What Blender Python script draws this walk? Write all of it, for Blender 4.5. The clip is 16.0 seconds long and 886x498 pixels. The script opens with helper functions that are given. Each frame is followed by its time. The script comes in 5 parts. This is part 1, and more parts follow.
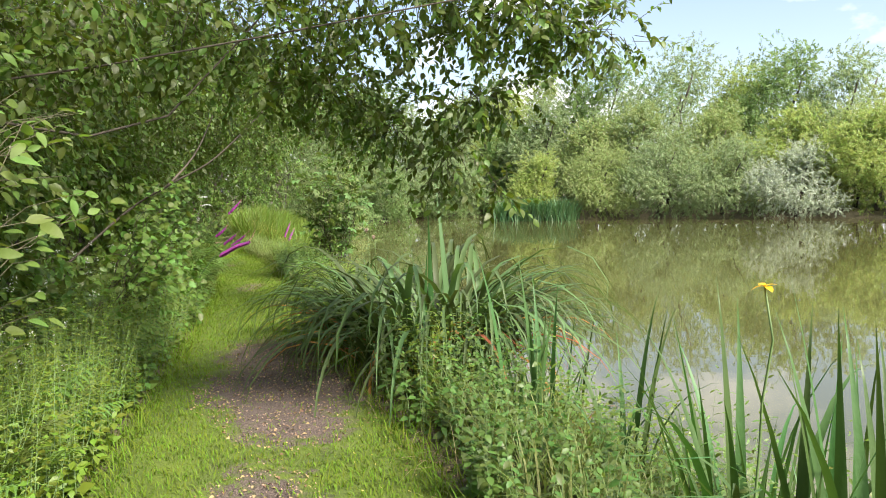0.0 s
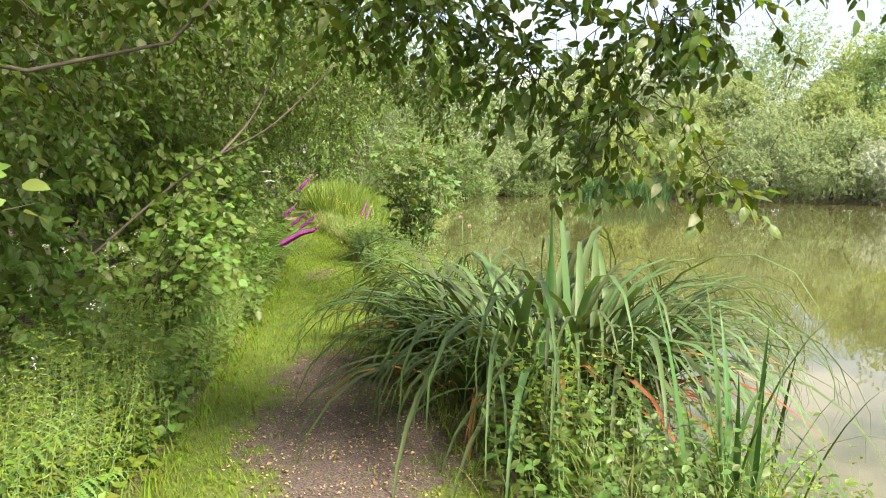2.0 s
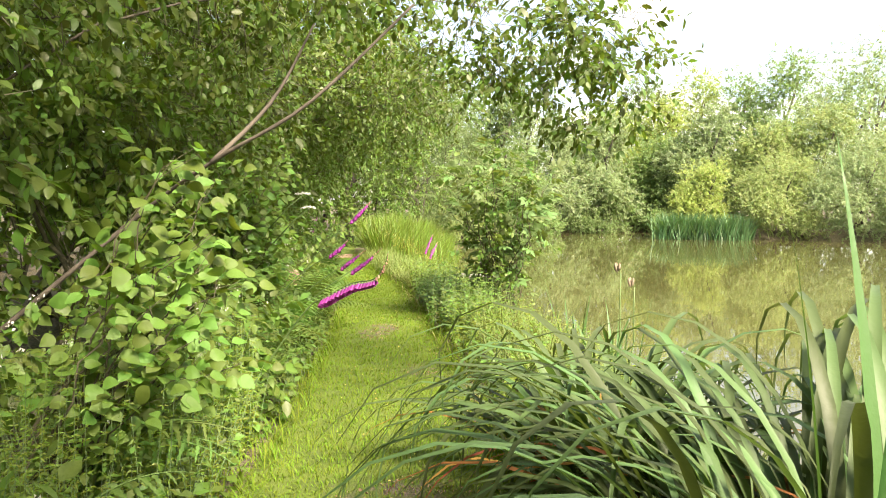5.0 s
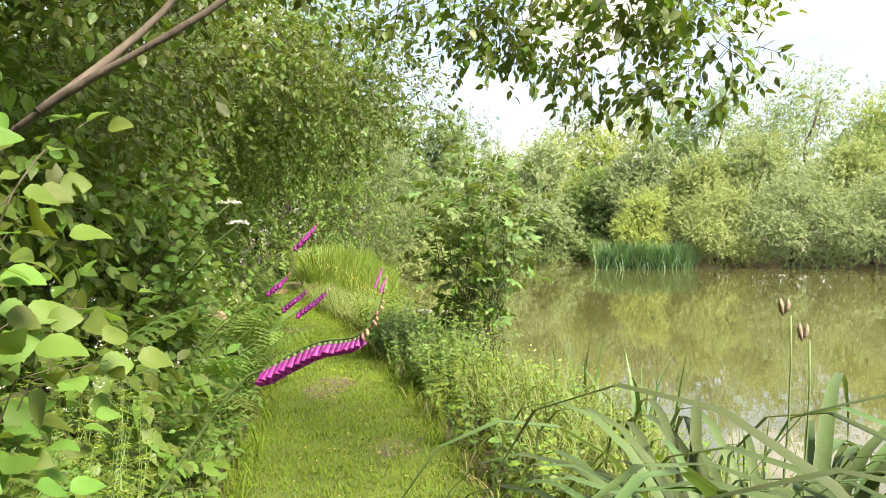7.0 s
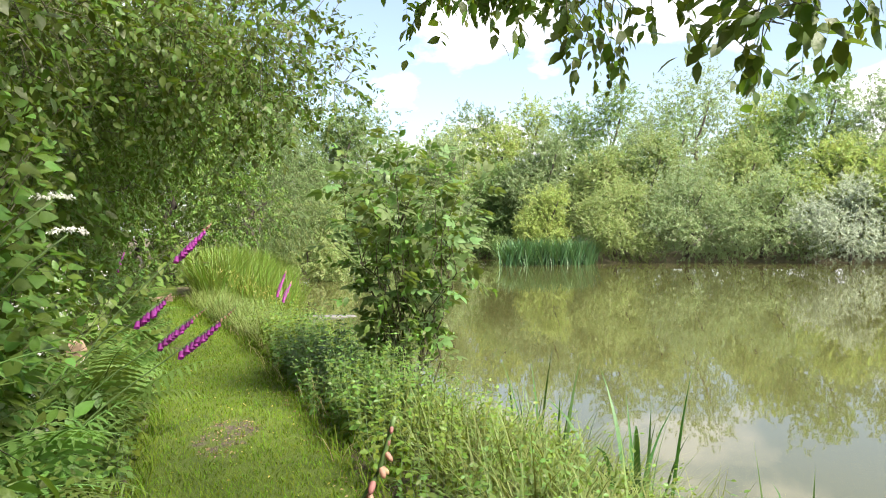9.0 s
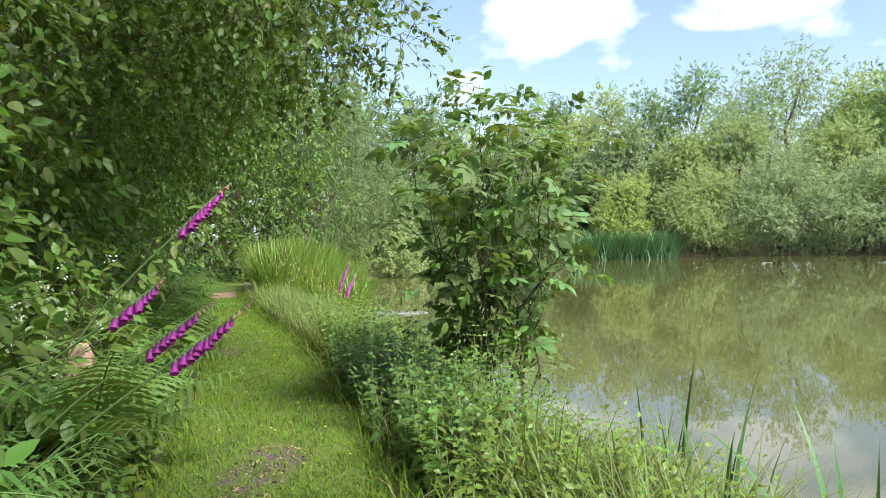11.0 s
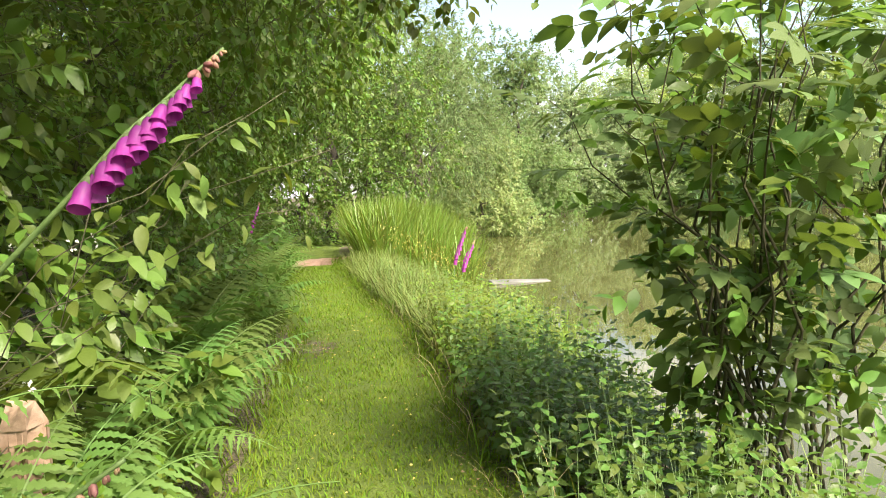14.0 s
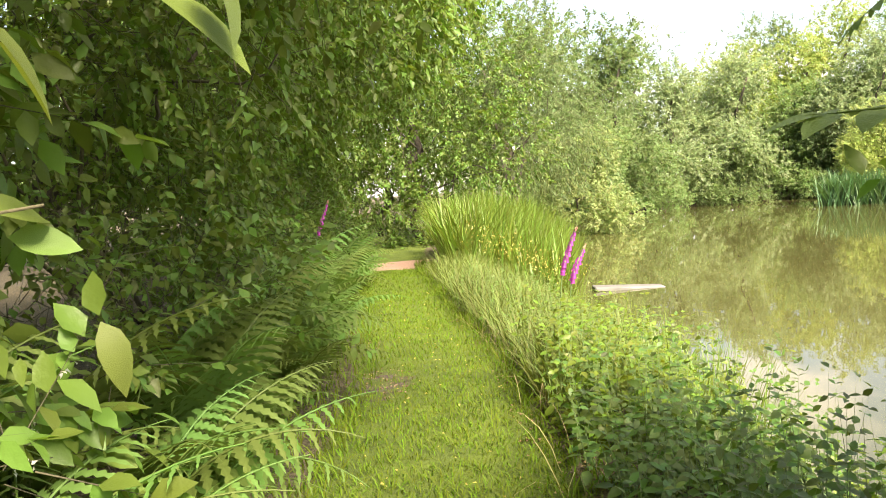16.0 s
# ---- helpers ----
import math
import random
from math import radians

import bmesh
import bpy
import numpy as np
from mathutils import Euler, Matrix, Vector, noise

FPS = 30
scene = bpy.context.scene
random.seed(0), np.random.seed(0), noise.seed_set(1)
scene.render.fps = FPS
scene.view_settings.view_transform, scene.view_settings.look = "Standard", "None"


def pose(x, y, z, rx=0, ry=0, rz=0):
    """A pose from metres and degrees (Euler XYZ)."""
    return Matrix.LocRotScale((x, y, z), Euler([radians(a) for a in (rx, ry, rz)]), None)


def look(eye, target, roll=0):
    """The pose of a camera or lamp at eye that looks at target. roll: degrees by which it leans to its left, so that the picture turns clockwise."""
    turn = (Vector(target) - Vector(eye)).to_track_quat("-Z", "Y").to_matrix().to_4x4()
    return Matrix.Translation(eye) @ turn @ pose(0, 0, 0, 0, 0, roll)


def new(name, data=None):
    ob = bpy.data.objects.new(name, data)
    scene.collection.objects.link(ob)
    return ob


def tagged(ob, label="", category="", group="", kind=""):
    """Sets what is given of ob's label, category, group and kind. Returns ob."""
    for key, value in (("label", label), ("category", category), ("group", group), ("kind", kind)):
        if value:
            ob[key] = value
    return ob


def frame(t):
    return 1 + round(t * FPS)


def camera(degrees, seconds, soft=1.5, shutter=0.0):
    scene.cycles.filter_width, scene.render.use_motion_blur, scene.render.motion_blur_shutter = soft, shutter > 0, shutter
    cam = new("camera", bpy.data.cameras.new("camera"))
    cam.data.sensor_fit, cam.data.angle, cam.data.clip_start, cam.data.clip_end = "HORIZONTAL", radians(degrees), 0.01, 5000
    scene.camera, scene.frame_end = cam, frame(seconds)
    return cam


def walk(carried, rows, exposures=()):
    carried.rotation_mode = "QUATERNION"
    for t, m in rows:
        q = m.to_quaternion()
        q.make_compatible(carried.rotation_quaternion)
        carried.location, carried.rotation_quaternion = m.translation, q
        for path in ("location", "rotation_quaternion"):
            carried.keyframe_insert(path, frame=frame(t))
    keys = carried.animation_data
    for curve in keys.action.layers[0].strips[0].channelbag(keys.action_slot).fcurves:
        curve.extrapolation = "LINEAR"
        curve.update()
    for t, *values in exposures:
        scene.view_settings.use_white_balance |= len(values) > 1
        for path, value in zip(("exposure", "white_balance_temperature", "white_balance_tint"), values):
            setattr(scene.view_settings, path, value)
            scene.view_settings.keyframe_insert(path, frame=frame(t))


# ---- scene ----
cam = camera(62.9, 16.0, soft=1.0)

PATH = [
    (0, (3.119, 3.529, 1.548), (2.386, 5.383, 1.39), -1.2),
    (0.5, (2.869, 3.9, 1.539), (2.106, 5.742, 1.384), -1.0),
    (1, (2.634, 4.236, 1.579), (1.814, 6.052, 1.404), -0.9),
    (1.5, (2.353, 4.557, 1.578), (1.476, 6.343, 1.381), -0.7),
    (2, (2.204, 4.94, 1.574), (1.285, 6.703, 1.352), -0.1),
    (2.5, (1.94, 5.276, 1.563), (0.979, 7.013, 1.326), 0.0),
    (3, (1.698, 5.621, 1.569), (0.709, 7.344, 1.345), 0.1),
    (3.5, (1.463, 5.955, 1.567), (0.44, 7.661, 1.368), -0.0),
    (4, (1.166, 6.249, 1.557), (0.116, 7.942, 1.388), 0.0),
    (4.2, (1.079, 6.376, 1.546), (0.021, 8.066, 1.387), 0.1),
    (6.3, (-0.157, 7.766, 1.357), (-1.155, 9.498, 1.3), -0.8),
    (6.5, (-0.252, 7.866, 1.379), (-1.22, 9.616, 1.329), -0.5),
    (7, (-0.495, 8.179, 1.36), (-1.387, 9.969, 1.328), -0.5),
    (7.5, (-0.793, 8.44, 1.342), (-1.599, 10.27, 1.308), -0.7),
    (8, (-0.969, 8.767, 1.357), (-1.682, 10.635, 1.31), -1.0),
    (8.2, (-1.027, 8.889, 1.394), (-1.707, 10.769, 1.34), -0.7),
    (9.3, (-1.38, 9.42, 1.42), (-2.0, 11.32, 1.38), -1.1),
    (9.8, (-1.56, 9.79, 1.42), (-2.16, 11.7, 1.39), -1.3),
    (10.3, (-1.743, 10.07, 1.316), (-2.313, 11.987, 1.288), -1.5),
    (10.5, (-1.773, 10.134, 1.312), (-2.388, 12.036, 1.28), -1.4),
    (11, (-1.871, 10.454, 1.261), (-2.68, 12.282, 1.212), -1.6),
    (11.5, (-2.061, 10.776, 1.245), (-3.036, 12.521, 1.17), -2.0),
    (12, (-2.277, 11.069, 1.252), (-3.376, 12.737, 1.152), -2.4),
    (12.5, (-2.465, 11.356, 1.257), (-3.654, 12.96, 1.13), -2.7),
    (13, (-2.731, 11.616, 1.245), (-3.905, 13.229, 1.103), -3.0),
    (13.5, (-2.961, 11.888, 1.255), (-4.056, 13.554, 1.103), -3.0),
    (14, (-3.153, 12.215, 1.268), (-4.202, 13.91, 1.107), -3.0),
    (14.5, (-3.411, 12.456, 1.281), (-4.478, 14.14, 1.124), -3.3),
    (15, (-3.564, 12.762, 1.265), (-4.698, 14.403, 1.116), -3.5),
    (15.5, (-3.734, 13.071, 1.242), (-4.932, 14.666, 1.092), -3.6),
    (16, (-3.99, 13.369, 1.232), (-5.24, 14.923, 1.078), -3.9),
]
EXPOSURE = [(0.0, 1.3, 6750, 15), (1.0, 1.4, 7100, 17), (2.5, 1.8, 7300, 17), (4.0, 2.05, 7700, 17), (7.0, 1.75, 7450, 17), (8.2, 1.6, 7000, 15), (10.3, 1.25, 6400, 13), (11.2, 1.2, 6150, 13), (12.5, 1.6, 7100, 13), (14.0, 1.7, 7300, 13), (16.0, 1.9, 7900, 17)]
walk(cam, [(t, look(eye, target, roll)) for t, eye, target, roll in PATH], EXPOSURE)
# ---------------------------------------------------------------- light
SUN_EL, SUN_AZ = 45.0, -22.0            # degrees; azimuth from +x towards +y
world = bpy.data.worlds.new("sky")
scene.world = world
world.use_nodes = True
wn, wl = world.node_tree.nodes, world.node_tree.links
wn.clear()
w_out = wn.new("ShaderNodeOutputWorld")
w_bg = wn.new("ShaderNodeBackground")
w_bg.inputs["Strength"].default_value = 0.11
w_sky = wn.new("ShaderNodeTexSky")
w_sky.sky_type = 'NISHITA'
w_sky.sun_disc = False
w_sky.sun_elevation = radians(SUN_EL)
w_sky.sun_rotation = radians(90 - SUN_AZ)
w_sky.dust_density = 1.5
w_tc = wn.new("ShaderNodeTexCoord")
w_map = wn.new("ShaderNodeMapping")
w_map.inputs["Scale"].default_value = (1.0, 1.0, 1.7)
w_map.inputs["Location"].default_value = (0.3, 0.1, 0.0)
w_noise = wn.new("ShaderNodeTexNoise")
w_noise.inputs["Scale"].default_value = 4.5
w_noise.inputs["Detail"].default_value = 7.0
w_noise.inputs["Roughness"].default_value = 0.52
w_ramp = wn.new("ShaderNodeValToRGB")
w_ramp.color_ramp.elements[0].color = (0.06, 0.06, 0.06, 1)
w_ramp.color_ramp.elements[0].position = 0.53
w_ramp.color_ramp.elements[1].position = 0.62
w_mix = wn.new("ShaderNodeMixRGB")
w_mix.inputs["Color2"].default_value = (5.8, 6.0, 6.3, 1)
wl.new(w_tc.outputs["Generated"], w_map.inputs["Vector"])
wl.new(w_map.outputs["Vector"], w_noise.inputs["Vector"])
wl.new(w_noise.outputs["Fac"], w_ramp.inputs["Fac"])
wl.new(w_ramp.outputs["Color"], w_mix.inputs["Fac"])
wl.new(w_sky.outputs["Color"], w_mix.inputs["Color1"])
wl.new(w_mix.outputs["Color"], w_bg.inputs["Color"])
wl.new(w_bg.outputs["Background"], w_out.inputs["Surface"])

sun = new("sun", bpy.data.lights.new("sun", 'SUN'))
sun.data.energy, sun.data.angle, sun.data.color = 5.0, radians(20.0), (1.0, 0.95, 0.86)
se, sa = radians(SUN_EL), radians(SUN_AZ)
sun.matrix_world = look((40 * math.cos(se) * math.cos(sa), 40 * math.cos(se) * math.sin(sa), 40 * math.sin(se)), (0, 0, 0))

# ---------------------------------------------------------------- materials


def nodes_of(mat):
    mat.use_nodes = True
    n, l = mat.node_tree.nodes, mat.node_tree.links
    n.clear()
    return n, l, n.new("ShaderNodeOutputMaterial")


def leaf_material(name, col, through_col=None, rough=0.45, trans=0.35, vary=0.35, hue=0.03, single=False):
    """A leaf: glossy cuticle over a body that lets light through; each leaf has a tone of its own."""
    mat = bpy.data.materials.new(name)
    n, l, out = nodes_of(mat)
    if single:
        rnd = n.new("ShaderNodeObjectInfo").outputs["Random"]
    else:
        rnd = n.new("ShaderNodeNewGeometry").outputs["Random Per Island"]
    tc = n.new("ShaderNodeTexCoord")
    noise_n = n.new("ShaderNodeTexNoise")
    noise_n.inputs["Scale"].default_value = 0.9
    noise_n.inputs["Detail"].default_value = 3.0
    l.new(tc.outputs["Object"], noise_n.inputs["Vector"])
    hsv = n.new("ShaderNodeHueSaturation")
    hsv.inputs["Color"].default_value = (*col, 1)
    mr = n.new("ShaderNodeMapRange")
    mr.inputs["To Min"].default_value, mr.inputs["To Max"].default_value = 0.5 - hue, 0.5 + hue
    l.new(rnd, mr.inputs["Value"])
    l.new(mr.outputs["Result"], hsv.inputs["Hue"])
    add = n.new("ShaderNodeMath")
    add.operation = 'ADD'
    l.new(rnd, add.inputs[0])
    l.new(noise_n.outputs["Fac"], add.inputs[1])
    mv = n.new("ShaderNodeMapRange")
    mv.inputs["From Min"].default_value, mv.inputs["From Max"].default_value = 0.2, 1.6
    mv.inputs["To Min"].default_value, mv.inputs["To Max"].default_value = 1 - vary, 1 + vary
    l.new(add.outputs[0], mv.inputs["Value"])
    l.new(mv.outputs["Result"], hsv.inputs["Value"])
    bsdf = n.new("ShaderNodeBsdfPrincipled")
    bsdf.inputs["Roughness"].default_value = rough
    bsdf.inputs["Specular IOR Level"].default_value = 0.4
    l.new(hsv.outputs["Color"], bsdf.inputs["Base Color"])
    tr = n.new("ShaderNodeBsdfTranslucent")
    mul = n.new("ShaderNodeMixRGB")
    mul.blend_type = 'MULTIPLY'
    mul.inputs["Fac"].default_value = 1.0
    tcol = through_col or (1.7, 1.6, 0.7)
    mul.inputs["Color2"].default_value = (*tcol, 1)
    l.new(hsv.outputs["Color"], mul.inputs["Color1"])
    l.new(mul.outputs["Color"], tr.inputs["Color"])
    fine = n.new("ShaderNodeTexNoise")
    fine.inputs["Scale"].default_value = 60
    l.new(tc.outputs["Object"], fine.inputs["Vector"])
    bump = n.new("ShaderNodeBump")
    bump.inputs["Strength"].default_value = 0.25
    bump.inputs["Distance"].default_value = 0.01
    l.new(fine.outputs["Fac"], bump.inputs["Height"])
    l.new(bump.outputs["Normal"], bsdf.inputs["Normal"])
    mix = n.new("ShaderNodeMixShader")
    mix.inputs["Fac"].default_value = trans
    l.new(bsdf.outputs["BSDF"], mix.inputs[1])
    l.new(tr.outputs["BSDF"], mix.inputs[2])
    l.new(mix.outputs["Shader"], out.inputs["Surface"])
    return mat


def rough_material(name, c1, c2, scale, rough=0.9, bump=0.5, dist=0.02, stretch=(1, 1, 1)):
    mat = bpy.data.materials.new(name)
    n, l, out = nodes_of(mat)
    tc = n.new("ShaderNodeTexCoord")
    mp = n.new("ShaderNodeMapping")
    mp.inputs["Scale"].default_value = stretch
    l.new(tc.outputs["Object"], mp.inputs["Vector"])
    a = n.new("ShaderNodeTexNoise")
    a.inputs["Scale"].default_value, a.inputs["Detail"].default_value = scale, 8
    b = n.new("ShaderNodeTexNoise")
    b.inputs["Scale"].default_value, b.inputs["Detail"].default_value = scale * 0.13, 3
    l.new(mp.outputs["Vector"], a.inputs["Vector"])
    l.new(mp.outputs["Vector"], b.inputs["Vector"])
    add = n.new("ShaderNodeMath")
    add.operation = 'MULTIPLY_ADD'
    add.inputs[1].default_value = 0.6
    l.new(b.outputs["Fac"], add.inputs[0])
    sc = n.new("ShaderNodeMath")
    sc.operation = 'MULTIPLY'
    sc.inputs[1].default_value = 0.6
    l.new(a.outputs["Fac"], sc.inputs[0])
    l.new(sc.outputs[0], add.inputs[2])
    ramp = n.new("ShaderNodeValToRGB")
    ramp.color_ramp.elements[0].position, ramp.color_ramp.elements[1].position = 0.42, 0.78
    ramp.color_ramp.elements[0].color, ramp.color_ramp.elements[1].color = (*c1, 1), (*c2, 1)
    l.new(add.outputs[0], ramp.inputs["Fac"])
    bsdf = n.new("ShaderNodeBsdfPrincipled")
    bsdf.inputs["Roughness"].default_value = rough
    l.new(ramp.outputs["Color"], bsdf.inputs["Base Color"])
    bp = n.new("ShaderNodeBump")
    bp.inputs["Strength"].default_value, bp.inputs["Distance"].default_value = bump, dist
    l.new(a.outputs["Fac"], bp.inputs["Height"])
    l.new(bp.outputs["Normal"], bsdf.inputs["Normal"])
    l.new(bsdf.outputs["BSDF"], out.inputs["Surface"])
    return mat


M_HAZEL = leaf_material("hazel_leaf", (0.11, 0.195, 0.036), vary=0.5, single=True)
M_HEDGE = leaf_material("hedge_leaf", (0.10, 0.168, 0.03), vary=0.5, hue=0.025)
M_WILLOW = leaf_material("willow_leaf", (0.11, 0.17, 0.036), vary=0.45)
M_WILLOW_ONE = leaf_material("willow_leaf_large", (0.12, 0.19, 0.04), vary=0.4, single=True)
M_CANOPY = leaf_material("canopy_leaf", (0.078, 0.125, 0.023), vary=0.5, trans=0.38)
M_ELDER = leaf_material("elder_leaf", (0.105, 0.172, 0.055), rough=0.6, vary=0.4, single=True)
M_FERN = leaf_material("bracken_frond", (0.118, 0.2, 0.048), vary=0.35, rough=0.6, single=True)
M_HERB = leaf_material("herb_leaf", (0.098, 0.168, 0.032), vary=0.45)
M_NETTLE = leaf_material("nettle_leaf", (0.08, 0.145, 0.03), vary=0.45)
M_LIME = leaf_material("bright_herb_leaf", (0.125, 0.192, 0.023), vary=0.35)
M_SEDGE = leaf_material("sedge_blade", (0.068, 0.115, 0.038), vary=0.6, rough=0.55, trans=0.25, single=True)
M_IRIS = leaf_material("iris_blade", (0.052, 0.115, 0.03), vary=0.4, rough=0.5, trans=0.2, single=True)
M_DEAD = leaf_material("dead_blade", (0.34, 0.15, 0.05), through_col=(1.2, 1, 0.7), vary=0.4, rough=0.7, single=True)
M_REED = leaf_material("reed_blade", (0.135, 0.21, 0.035), vary=0.4, trans=0.3)
M_REED_BLUE = leaf_material("far_reed_blade", (0.08, 0.17, 0.07), vary=0.3, trans=0.2)
M_TURF = leaf_material("turf_blade", (0.112, 0.182, 0.012), vary=0.4, trans=0.3, rough=0.85)
M_MEADOW = leaf_material("meadow_blade", (0.145, 0.19, 0.05), vary=0.45, trans=0.3, rough=0.6)
M_SEED = leaf_material("seed_head", (0.34, 0.30, 0.15), through_col=(1.1, 1.0, 0.8), vary=0.3, rough=0.8)
# species tones with distance haze painted in: paler, greyer than real leaves
M_FAR_HAZED = [leaf_material("hazed_grey_willow_leaf", (0.214, 0.275, 0.140), through_col=(1.45, 1.5, 1.2), vary=0.3, trans=0.5),
         leaf_material("hazed_sallow_leaf", (0.235, 0.289, 0.117), through_col=(1.45, 1.5, 1.2), vary=0.3, trans=0.5),
         leaf_material("hazed_alder_leaf", (0.171, 0.248, 0.094), through_col=(1.45, 1.5, 1.2), vary=0.35, trans=0.5),
         leaf_material("hazed_lime_willow_leaf", (0.263, 0.323, 0.101), through_col=(1.45, 1.5, 1.2), vary=0.3, trans=0.5),
         leaf_material("hazed_silver_willow_leaf", (0.314, 0.358, 0.281), through_col=(1.45, 1.5, 1.2), vary=0.3, trans=0.4),
         leaf_material("hazed_oak_leaf", (0.136, 0.193, 0.075), through_col=(1.45, 1.5, 1.2), vary=0.35, trans=0.5)]
M_LITTER = leaf_material("dry_litter", (0.24, 0.17, 0.09), through_col=(1.1, 1.0, 0.8), vary=0.6, rough=0.85, trans=0.1)
M_BARK = rough_material("bark", (0.032, 0.026, 0.02), (0.105, 0.088, 0.066), 18, stretch=(1, 1, 0.25), bump=0.8)
M_TWIG = rough_material("twig_bark", (0.045, 0.042, 0.022), (0.10, 0.092, 0.05), 30)
M_STEM = rough_material("green_stem", (0.07, 0.13, 0.035), (0.12, 0.19, 0.06), 40, rough=0.6, bump=0.2)
M_STONE = rough_material("pale_stone", (0.24, 0.15, 0.10), (0.48, 0.34, 0.25), 22)
M_BOARD = rough_material("weathered_board", (0.09, 0.09, 0.08), (0.2, 0.2, 0.185), 14, stretch=(0.2, 1, 1))
M_BRASH = rough_material("dead_brash", (0.10, 0.075, 0.05), (0.24, 0.19, 0.13), 25)


def bell_material():
    mat = bpy.data.materials.new("foxglove_bell")
    n, l, out = nodes_of(mat)
    tc = n.new("ShaderNodeTexCoord")
    sep = n.new("ShaderNodeSeparateXYZ")
    l.new(tc.outputs["Generated"], sep.inputs[0])
    ramp = n.new("ShaderNodeValToRGB")
    ramp.color_ramp.elements[0].color = (0.2, 0.03, 0.2, 1)
    ramp.color_ramp.elements[1].color = (0.44, 0.05, 0.36, 1)
    l.new(sep.outputs["Y"], ramp.inputs["Fac"])
    oi = n.new("ShaderNodeObjectInfo")
    hsv = n.new("ShaderNodeHueSaturation")
    mr = n.new("ShaderNodeMapRange")
    mr.inputs["To Min"].default_value, mr.inputs["To Max"].default_value = 0.75, 1.2
    l.new(oi.outputs["Random"], mr.inputs["Value"])
    l.new(mr.outputs["Result"], hsv.inputs["Value"])
    l.new(ramp.outputs["Color"], hsv.inputs["Color"])
    bsdf = n.new("ShaderNodeBsdfPrincipled")
    bsdf.inputs["Roughness"].default_value = 0.55
    l.new(hsv.outputs["Color"], bsdf.inputs["Base Color"])
    tr = n.new("ShaderNodeBsdfTranslucent")
    l.new(hsv.outputs["Color"], tr.inputs["Color"])
    mix = n.new("ShaderNodeMixShader")
    mix.inputs["Fac"].default_value = 0.4
    l.new(bsdf.outputs["BSDF"], mix.inputs[1])
    l.new(tr.outputs["BSDF"], mix.inputs[2])
    l.new(mix.outputs["Shader"], out.inputs["Surface"])
    return mat


M_BELL = bell_material()
M_BUD = leaf_material("foxglove_bud", (0.40, 0.24, 0.17), through_col=(1.1, 0.9, 0.8), vary=0.35, hue=0.05, single=True)
M_CALYX = leaf_material("foxglove_calyx", (0.13, 0.19, 0.08), vary=0.3, single=True)
M_YELLOW = leaf_material("iris_petal", (0.75, 0.50, 0.02), through_col=(1.1, 0.9, 0.2), vary=0.15, hue=0.01, single=True)
M_YTINY = leaf_material("yellow_flower", (0.46, 0.42, 0.12), through_col=(1, 0.9, 0.3), vary=0.2, hue=0.01)
M_WHITE = leaf_material("white_petal", (0.75, 0.75, 0.68), through_col=(1, 1, 1), vary=0.15, hue=0.0)


